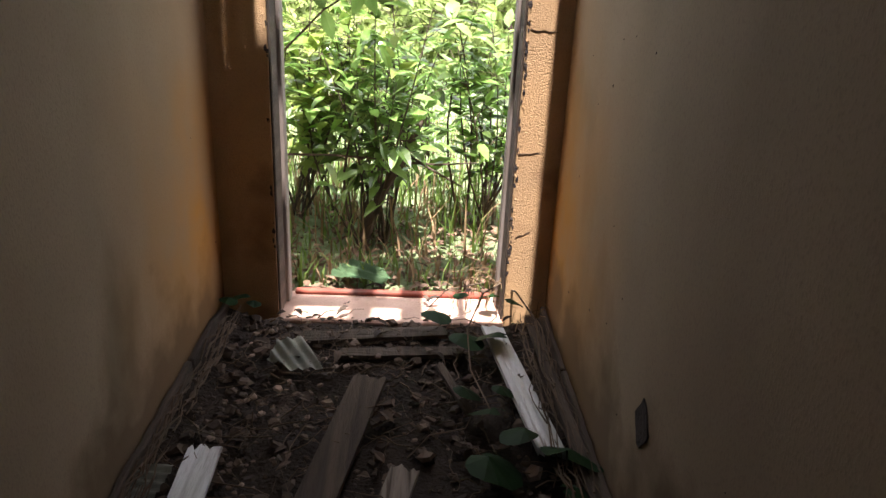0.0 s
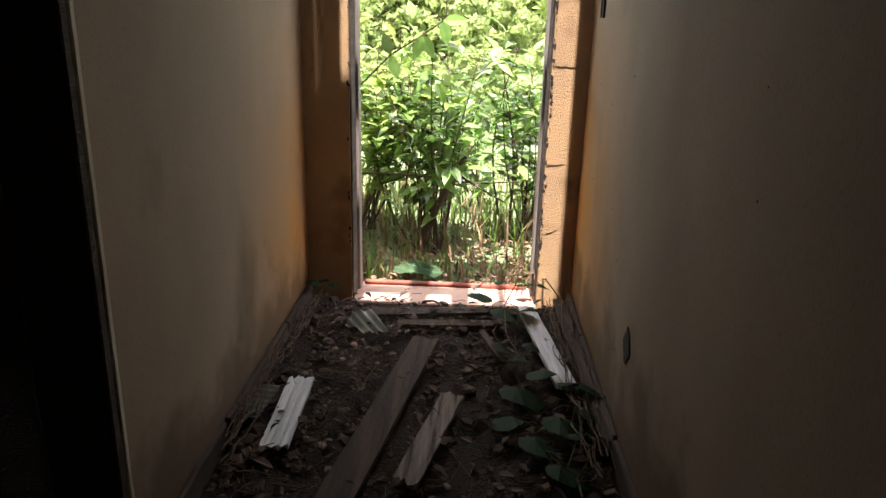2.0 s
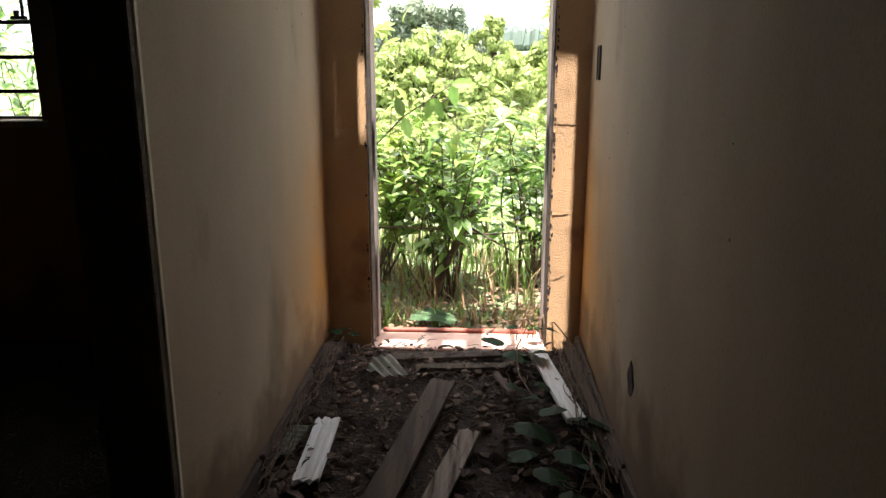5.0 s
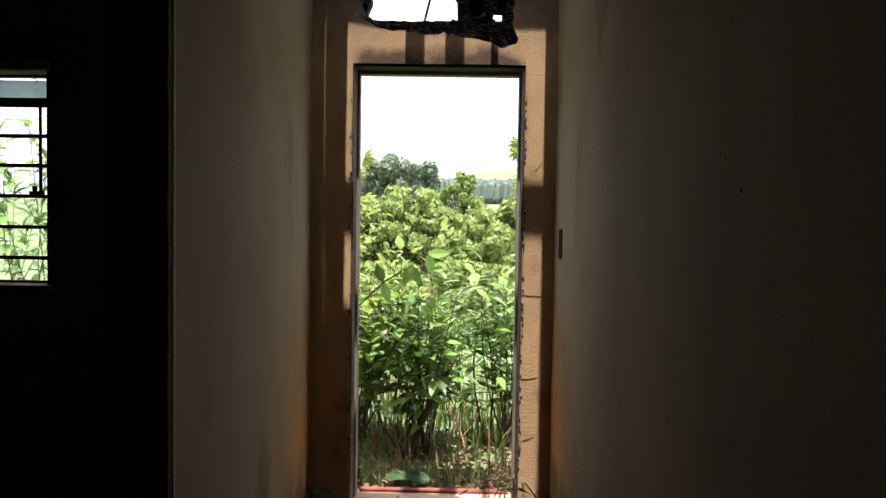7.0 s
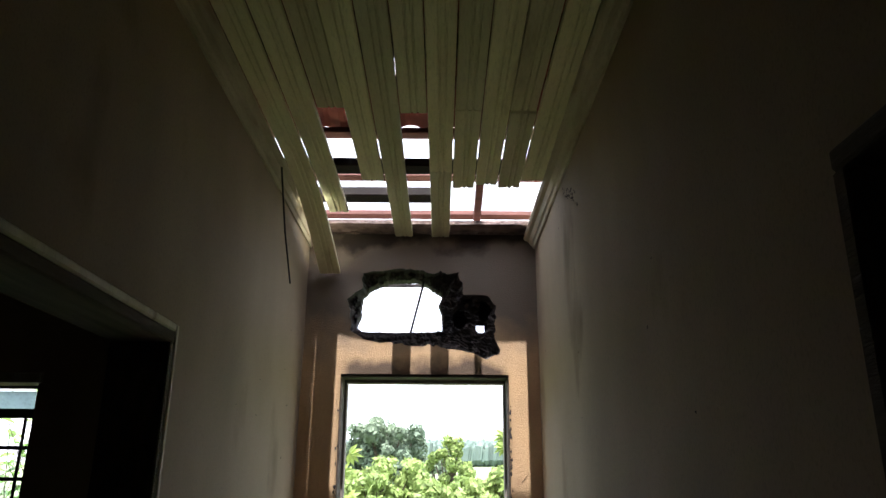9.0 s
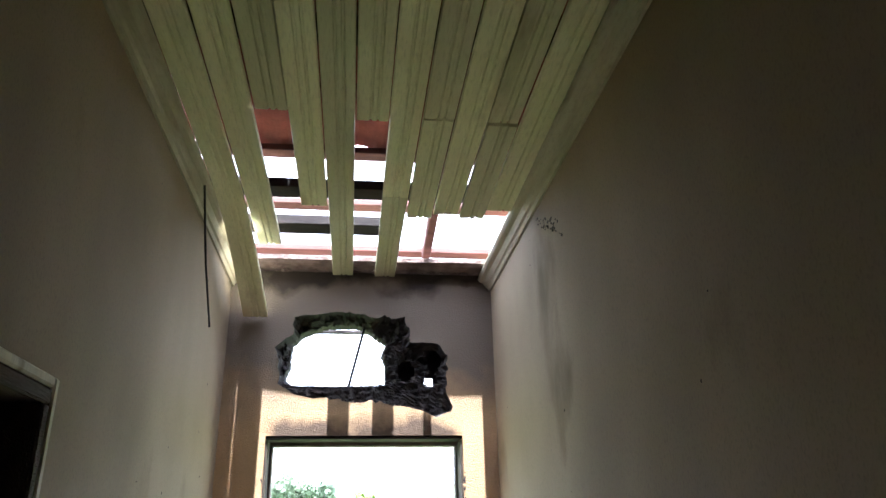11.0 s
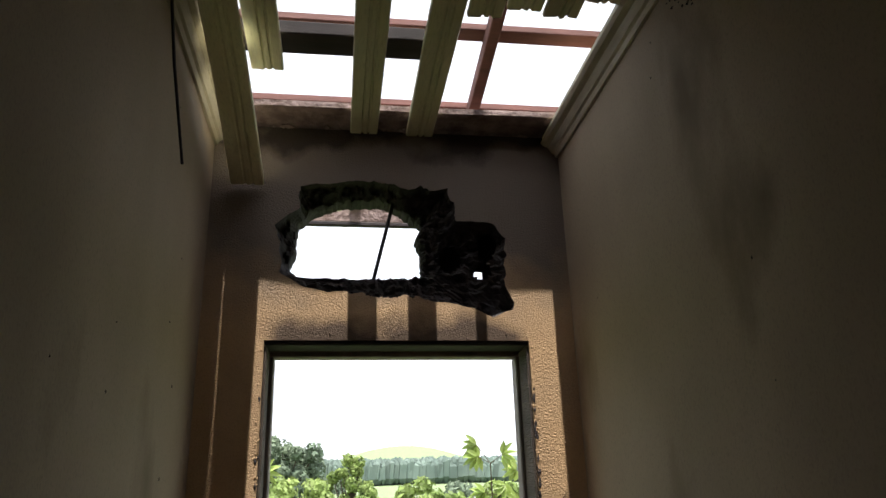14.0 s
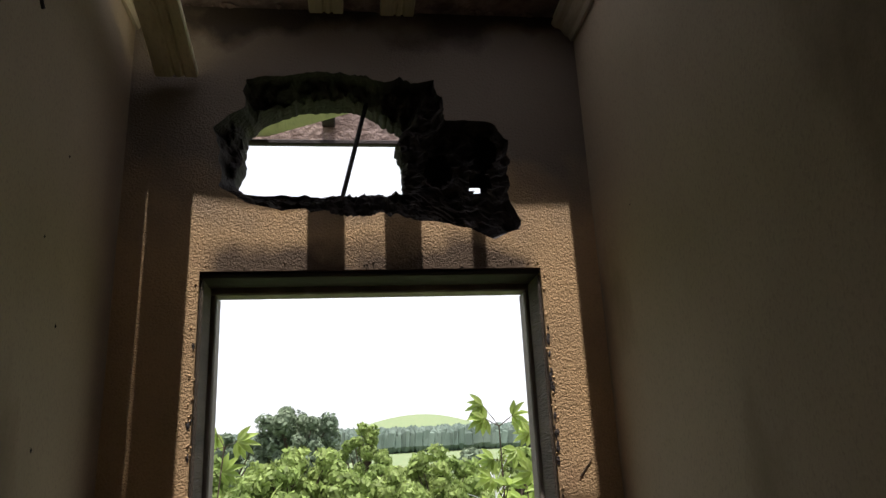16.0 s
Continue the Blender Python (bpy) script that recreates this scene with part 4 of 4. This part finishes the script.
for k in range(42):
    y, z = 1.22 - rng.uniform(0, 0.33), 0
    z = 2.70 - (1.22 - y) * 0.5 + rng.uniform(-0.03, 0.03) * (0.4 + 2 * (1.22 - y))
    r = rng.uniform(0.0015, 0.007)
    ring = [(XR - 0.001, y + r * rng.uniform(0.6, 1.6) * math.cos(2 * math.pi * i / 8), z + r * rng.uniform(0.5, 1.2) * math.sin(2 * math.pi * i / 8)) for i in range(8)]
    s.add(ring + [(XR - 0.004, y, z)], [(i, (i + 1) % 8, 8) for i in range(8)])
tagged(s.make("nail_holes", brick_m), "small nail holes and dark spots in the plaster", "wall marks", kind="stuff")
# crumbled plaster along the edges of the doorway
s = Soup()
for k in range(260):
    z = rng.uniform(0.1, DT)
    x = DR + rng.uniform(-0.002, 0.012) if k % 2 else DL - rng.uniform(-0.002, 0.012)
    if k % 9 == 0:
        x, z = rng.uniform(DL, DR), DT + rng.uniform(0.0, 0.02)
    r = rng.uniform(0.0015, 0.004)
    c = Vector((x, YE - 0.0005, z))
    ring = [c + Vector((r * rng.uniform(0.6, 1.2) * math.cos(i * 1.257), 0, r * rng.uniform(0.8, 2.0) * math.sin(i * 1.257))) for i in range(5)]
    s.add(ring + [c + Vector((0, -r * 0.6, 0))], [(i, (i + 1) % 5, 5) for i in range(5)])
tagged(s.make("crumbled_edge", ochre), "crumbling broken plaster along the doorway edges", "broken plaster", kind="stuff")
s = Soup()
for k in range(120):
    z = rng.uniform(0.15, 1.95)
    x = DR + rng.uniform(0.0, 0.008) if k % 4 else DL - rng.uniform(0.0, 0.008)
    r = rng.uniform(0.002, 0.0065) * (1.5 if k % 11 == 0 else 1)
    c = Vector((x, YE - 0.001, z))
    ring = [c + Vector((r * rng.uniform(0.5, 1.1) * math.cos(i * 0.898), 0, r * rng.uniform(0.9, 2.6) * math.sin(i * 0.898))) for i in range(7)]
    s.add(ring + [c + Vector((0, -0.0012, 0))], [(i, (i + 1) % 7, 7) for i in range(7)])
for x0, z0, n, dx, dz in ((DR + 0.005, 0.62, 6, 0.014, 0.002), (DR + 0.012, 1.02, 7, 0.015, -0.001), (DR + 0.05, 1.6, 5, 0.008, 0.01), (DR + 0.02, 0.33, 5, 0.012, 0.004)):
    pts = [(x0 + dx * i, YE - 0.0008, z0 + dz * i + rng.uniform(-0.004, 0.004)) for i in range(n)]
    s.tube(pts, 0.0014, 0.0007, sides=4)
tagged(s.make("plaster_cracks", brick_m), "dark chipped gaps and cracks beside the doorway", "wall cracks", kind="stuff")
# hanging wire
s = Soup()
s.tube([(XL + 0.04, 1.163, 2.772), (XL + 0.04, 1.222, 2.68), (XL + 0.038, 1.32, 2.55), (XL + 0.04, 1.475, 2.38)], 0.004, 0.0035, 6)
tagged(s.make("hanging_wire", wire_m), "black electric cable hanging from the ceiling edge", "cable")


# ---- outside: plants ----
def stem_path(base, top, bend, n=7):
    base, top = Vector(base), Vector(top)
    side = Vector((rnd(-1, 1), rnd(-1, 1), 0)) * bend
    return [base.lerp(top, i / (n - 1)) + side * math.sin(math.pi * i / (n - 1)) for i in range(n)]


def shrub(base, h, spreadx, stems, leaves, leaf_len, material, label, name="shrub", lean=(0, 0), thick=0.009, start=0.1):
    e = tagged(empty(name, base), label, "shrub", "shrubs outside the house")
    inv = Matrix.Translation([-c for c in base])
    wood, green = Soup(), Soup()
    b = Vector(base)
    for k in range(stems):
        hh = h * rnd(0.6, 1.0)
        top = b + Vector((rnd(-spreadx, spreadx) + lean[0], rnd(-spreadx, spreadx) * 0.7 + lean[1], hh))
        pts = stem_path(b + Vector((rnd(-1, 1), rnd(-1, 1), 0)) * 0.25 * spreadx, top, 0.1 * h)
        wood.tube(pts, thick * rnd(0.5, 1), 0.002, sides=5)
        for q in range(leaves):
            t = start + (1 - start) * random.random() ** 0.7
            i = min(int(t * (len(pts) - 1)), len(pts) - 2)
            p = pts[i].lerp(pts[i + 1], t * (len(pts) - 1) - i)
            out = Vector((rnd(-1, 1), rnd(-1, 1), rnd(-0.35, 0.7))).normalized()
            if random.random() < 0.5:
                p2 = p + out * rnd(0.03, 0.16)
                wood.tube([p, p2], 0.0022, 0.0014, sides=3)
                p = p2
            ln = leaf_len * rnd(0.55, 1.25)
            green.leaf(p, out, Vector((rnd(-0.4, 0.4), rnd(-0.4, 0.4), 1)), ln, ln * rnd(0.34, 0.5), rnd(0.1, 0.5), rnd(0.05, 0.5))
    for sp, nm, mm in ((wood, "stem", bark), (green, "foliage", material)):
        o = sp.make(nm, mm, e)
        o.matrix_parent_inverse = inv
    return e


def on_ground(x, y):
    return (x, y, height(x, y) - 0.02)


main_shrub = shrub(on_ground(-0.02, 3.05), 1.2, 0.42, 19, 30, 0.115, leaf_m, "leafy green shrub growing just outside the doorway", lean=(0.1, 0.15), thick=0.01, start=0.28)
shrub(on_ground(-0.42, 3.4), 1.1, 0.28, 12, 26, 0.15, lime_m, "yellow green broad leaved bush outside the door", lean=(0.08, 0.05), start=0.35)
shrub(on_ground(0.5, 3.25), 1.15, 0.3, 13, 28, 0.12, leaf_m, "leafy green shrub growing just outside the doorway", lean=(0.02, 0.1), start=0.25)
shrub(on_ground(-0.72, 3.15), 1.15, 0.32, 14, 28, 0.12, leaf_m, "leafy green shrub growing just outside the doorway", start=0.2)
shrub(on_ground(0.25, 4.3), 1.0, 0.5, 9, 26, 0.14, leaf_m, "broad leaved green bush behind the nearer shrubs", start=0.3)
shrub(on_ground(-0.55, 4.6), 1.3, 0.45, 12, 28, 0.10, lime_m, "yellow green broad leaved bush outside the door", start=0.3)
shrub(on_ground(1.35, 4.6), 1.5, 0.5, 14, 28, 0.13, lime_m, "yellow green broad leaved bush outside the door")
shrub(on_ground(-0.24, 3.45), 1.6, 0.08, 3, 20, 0.10, lime_m, "slender young shoot rising above the shrubs", name="young_shoot", thick=0.007, start=0.55)
shrub(on_ground(0.04, 3.2), 1.45, 0.07, 3, 18, 0.10, lime_m, "slender young shoot rising above the shrubs", name="young_shoot", thick=0.007, start=0.6)
shrub(on_ground(-2.6, 3.9), 2.6, 0.7, 18, 28, 0.12, leaf_m, "tall leafy bush outside the side room window")
shrub(on_ground(-3.8, 4.8), 2.4, 0.9, 16, 28, 0.14, leaf_m, "tall leafy bush outside the side room window")


def palmate(base, tops, label, size=0.13):
    """A thin-stemmed plant whose leaves spread like fingers."""
    e = tagged(empty("palmate_plant", base), label, "plant")
    inv = Matrix.Translation([-c for c in base])
    wood, green = Soup(), Soup()
    for tx, ty, tz in tops:
        top = Vector((tx, ty, tz))
        stalk = stem_path(base, top, 0.06)
        wood.tube(stalk, 0.008, 0.003, 5)
        for k in range(7):
            p = stalk[-1 - k // 3]
            d = Vector((rnd(-1, 1), rnd(-0.8, 0.6), rnd(-0.2, 0.8))).normalized()
            tip = p + d * rnd(0.05, 0.13)
            wood.tube([p, tip], 0.0025, 0.0018, 4)
            droop = Vector((d.x * 0.9, d.y * 0.6, rnd(-0.8, 0.25))).normalized()
            side = droop.cross(Vector((0, 1, 0.2))).normalized()
            for f in range(6):
                a = (f - 2.5) * 0.5
                green.leaf(tip, droop * math.cos(a) + side * math.sin(a), Vector((0, -0.8, 0.6)), size * rnd(0.7, 1.0) * (1 - 0.08 * abs(f - 2.5)), size * 0.3, 0.3, 0.15)
    for sp, nm, mm in ((wood, "stem", bark), (green, "foliage", lime_m)):
        o = sp.make(nm, mm, e)
        o.matrix_parent_inverse = inv


palmate(on_ground(0.82, 3.6), [(0.68, 3.58, 1.80), (0.78, 3.62, 1.64), (0.93, 3.66, 1.76), (0.84, 3.75, 1.45), (0.70, 3.7, 1.50), (0.86, 3.55, 1.58)], "pale green plant with finger-shaped leaves beside the doorway", 0.105)
palmate(on_ground(-0.62, 3.6), [(-0.48, 3.6, 1.76), (-0.60, 3.62, 1.62)], "yellow green plant with drooping finger-shaped leaves", 0.11)
# leaning trunk of the shrub
s = Soup()
s.tube([(-0.08, 2.93, -0.12), (-0.03, 2.95, 0.06), (0.03, 2.97, 0.2), (0.12, 3.0, 0.36), (0.2, 3.06, 0.52)], 0.028, 0.014, 7)
s.tube([(0.13, 3.0, 0.37), (0.26, 2.98, 0.30), (0.40, 3.0, 0.22)], 0.008, 0.004, 5)
s.tube([(0.1, 3.0, 0.33), (0.28, 2.98, 0.33), (0.46, 3.0, 0.34)], 0.007, 0.003, 5)
s.tube([(-0.42, 2.8, 0.40), (-0.2, 2.82, 0.40), (0.0, 2.86, 0.38)], 0.006, 0.004, 5)
o = s.make("trunk", bark, main_shrub, "dark leaning woody trunk")
o.matrix_parent_inverse = Matrix.Translation(-main_shrub.location)
# tall shoot in front with drooping large leaves
sh = tagged(empty("tall_shoot", (-0.35, 2.85, -0.07)), "arching shoot with large drooping green leaves", "shoot")
w, g = Soup(), Soup()
arc = [Vector(p) for p in ((-0.42, 2.9, -0.1), (-0.45, 2.88, 0.5), (-0.38, 2.86, 0.84), (-0.22, 2.86, 1.0), (-0.06, 2.87, 1.10), (0.04, 2.88, 1.17))]
w.tube(arc, 0.007, 0.003, 5)
for p, d in ((arc[3], (0.3, 0, -1)), (arc[4], (0.5, 0.1, -1)), (arc[4], (-0.3, -0.2, -0.9)), (arc[5], (0.9, 0, 0.05)), (arc[5], (0.2, 0.1, -1)), (arc[2], (-0.6, 0, -0.6)), (arc[3], (-0.2, 0.2, 0.5))):
    g.leaf(p, Vector(d), Vector((0, -1, 0.3)), 0.13, 0.06, 0.2, 0.1)
for sp, nm, mm in ((w, "stem", bark), (g, "foliage", leaf_m)):
    o = sp.make(nm, mm, sh)
    o.matrix_parent_inverse = Matrix.Translation((0.35, -2.85, 0.07))

# weeds and grass
s, d = Soup(), Soup()
for k in range(6000):
    y = 2.45 + 6 * random.random() ** 1.8
    x = rnd(-1.3, 1.4) * (0.8 + 0.35 * (y - 2.4))
    if y < 3.2 and random.random() < 0.45:
        continue
    h0 = rnd(0.08, 0.34) * (0.6 if y < 2.8 else 1.0)
    base = Vector((x, y, height(x, y) - 0.02))
    a = rnd(0, 6.28)
    tip = Vector((math.cos(a), math.sin(a), 0)) * h0 * rnd(0.1, 0.8)
    q = Vector((-math.sin(a), math.cos(a), 0)) * rnd(0.003, 0.008)
    m1 = base + tip * 0.3 + Vector((0, 0, h0 * 0.6))
    tgt = d if random.random() < (0.55 if y < 3.6 else 0.25) else s
    tgt.add([base - q, base + q, m1 + q * 0.8, m1 - q * 0.8, base + tip + Vector((0, 0, h0))], [(0, 1, 2, 3), (3, 2, 4)])
tagged(s.make("grass", grass_m), "tall green weeds and grass outside the door", "grass", kind="stuff")
tagged(d.make("dry_grass", straw_m), "dry straw coloured grass outside the door", "dry grass", kind="stuff")
s = Soup()
for k in range(1500):
    x, y = rnd(-1.1, 1.2), 2.28 + 1.3 * random.random() ** 1.3
    s.leaf(Vector((x, y, height(x, y) + rnd(0.0, 0.05))), Vector((rnd(-1, 1), rnd(-1, 1), rnd(-0.2, 0.4))), Vector((0, 0, 1)), rnd(0.03, 0.08), rnd(0.015, 0.035), 0.4, 0.3)
tagged(s.make("dry_litter", litter_m), "brown leaf litter on the ground outside", "leaf litter", kind="stuff")


def tree(x, y, top, width, leaf, count, material, label, trunk_h=None, clumps=26, name="tree", flat=0.7, drop=0.55, tuft=(0.10, 0.2), dome=0.38):
    gz = height(x, y)
    e = tagged(empty(name, (x, y, gz)), label, "tree", "trees on the slope")
    inv = Matrix.Translation((-x, -y, -gz))
    h = top - gz
    wood, green = Soup(), Soup()
    wood.tube([(x, y, gz - 0.2), (x + 0.02 * h, y, gz + h * 0.35), (x, y, gz + h * 0.8)], 0.035 * h, 0.012 * h, 7)
    per = count // clumps
    for c in range(clumps):
        a, rr = rnd(0, 6.28), math.sqrt(random.random())
        hz = 1 - drop * random.random() - dome * rr * rr
        cc = Vector((x + math.cos(a) * rr * width * 0.5, y + math.sin(a) * rr * width * 0.5, gz + h * hz))
        wood.tube([(x, y, gz + h * min(0.5, hz * 0.6)), cc.lerp(Vector((x, y, gz + h * 0.5)), 0.5), cc], 0.012 * h, 0.003 * h, 4)
        cr = width * rnd(*tuft)
        for q in range(per):
            v = spread().normalized() * cr * (0.35 + 0.65 * random.random() ** 0.5)
            v.z *= flat
            p = cc + v
            n = (v.normalized() + spread() * 0.6).normalized()
            t1 = n.orthogonal().normalized()
            t1.rotate(Matrix.Rotation(rnd(0, 6.28), 3, n))
            t2 = n.cross(t1)
            l = leaf * rnd(0.6, 1.3)
            green.add([p - t1 * l, p + t2 * l * 0.45, p + t1 * l, p - t2 * l * 0.45], [(0, 1, 2, 3)])
    for sp, nm, mm in ((wood, "trunk", bark), (green, "crown", material)):
        o = sp.make(nm, mm, e)
        o.matrix_parent_inverse = inv
    return e


big = "large round leafy green tree on the slope below"
tree(-1.4, 19, 2.3, 4.4, 0.10, 40000, crown_m, big, clumps=260, drop=0.5, tuft=(0.06, 0.1))
tree(2.75, 25, 2.2, 4.4, 0.12, 24000, crown_m, big, clumps=180, drop=0.5, tuft=(0.06, 0.11))
tree(1.1, 22, 1.7, 3.4, 0.12, 15000, crown_m, big, clumps=120, drop=0.5, tuft=(0.07, 0.12))
tree(-4.9, 22, 2.5, 4.6, 0.13, 14000, crown_m, big, clumps=110, tuft=(0.07, 0.12))
tree(0.2, 14, 0.45, 3.2, 0.09, 16000, crown_m, big, clumps=130, tuft=(0.06, 0.1))
tree(6.4, 30, 2.3, 5.5, 0.16, 14000, crown_m, big, clumps=110, tuft=(0.07, 0.12))
tree(2.4, 17, 0.7, 3.0, 0.1, 13000, crown_m, big, clumps=110, tuft=(0.07, 0.11))
tree(-1.8, 12.5, 0.3, 2.8, 0.08, 13000, crown_m, big, clumps=110, tuft=(0.07, 0.11))
tree(-8.5, 24, 3.0, 6, 0.17, 10000, crown_m, big, clumps=80, tuft=(0.08, 0.13))
tree(-4.1, 58, 6.7, 6.2, 0.22, 26000, haze_crown, "tall dark green tree standing above the others", clumps=150, flat=1.1, drop=0.5, tuft=(0.07, 0.13), dome=0.12)
tree(-10, 60, 5.3, 7.5, 0.24, 14000, haze_crown, "dark green tree beside the tall one", clumps=80, tuft=(0.07, 0.14), dome=0.1)
tree(-0.8, 62, 4.6, 4.6, 0.22, 9000, haze_crown, "dark green tree beside the tall one", clumps=60, tuft=(0.08, 0.15))
tree(0.75, 47, 4.75, 2.6, 0.16, 9000, crown_m, "pale green slender tree before the far hill", clumps=60, flat=1.2, drop=0.6, tuft=(0.09, 0.17), dome=0.2)
tree(1.6, 44, 3.0, 3.0, 0.16, 8000, crown_m, "pale green slender tree before the far hill", clumps=60, tuft=(0.09, 0.16))
tree(7.8, 50, 3.0, 6.5, 0.22, 10000, haze_crown, "dark green tree on the valley floor", clumps=70, tuft=(0.08, 0.14))
tree(-14, 40, 4.5, 8.0, 0.2, 8000, haze_crown, "dark green tree on the valley floor", clumps=60, tuft=(0.08, 0.14))
# dead pale sapling at the right of the doorway view
s = Soup()
bx, by = 1.55, 8.5
gz = height(bx, by)
s.tube([(bx, by, gz), (bx + 0.03, by, 1.0), (bx, by, 1.75)], 0.02, 0.006, 5)
for k in range(12):
    z = rnd(0.7, 1.7)
    s.tube([(bx + 0.01, by, z), (bx + rnd(-0.3, 0.3), by + rnd(-0.2, 0.2), z + rnd(0.1, 0.35))], 0.006, 0.002, 4)
tagged(s.make("dead_sapling", pale_wood), "bare pale dead sapling outside the house", "dead tree")

# far plantation on the hill
s = Soup()
for k in range(4600):
    x, y = rnd(-130, 170), rnd(328, 350)
    z = height(x, y)
    h, r = rnd(8, 11.5), rnd(1.5, 2.6)
    n = 5
    ring = [(x + r * math.cos(2 * math.pi * i / n) * rnd(0.8, 1.2), y + r * math.sin(2 * math.pi * i / n), z + h * 0.25) for i in range(n)]
    mid = [(x + r * 0.8 * math.cos(2 * math.pi * i / n + 0.5) * rnd(0.7, 1.2), y + r * 0.8 * math.sin(2 * math.pi * i / n), z + h * rnd(0.75, 0.9)) for i in range(n)]
    s.add(ring + mid + [(x, y, z + h), (x, y, z)], [(i, (i + 1) % n, n + (i + 1) % n, n + i) for i in range(n)] + [(n + i, n + (i + 1) % n, 2 * n) for i in range(n)] + [((i + 1) % n, i, 2 * n + 1) for i in range(n)])
tagged(s.make("plantation", pine_m), "dark even rows of plantation trees on a far hill", "far trees", kind="stuff")
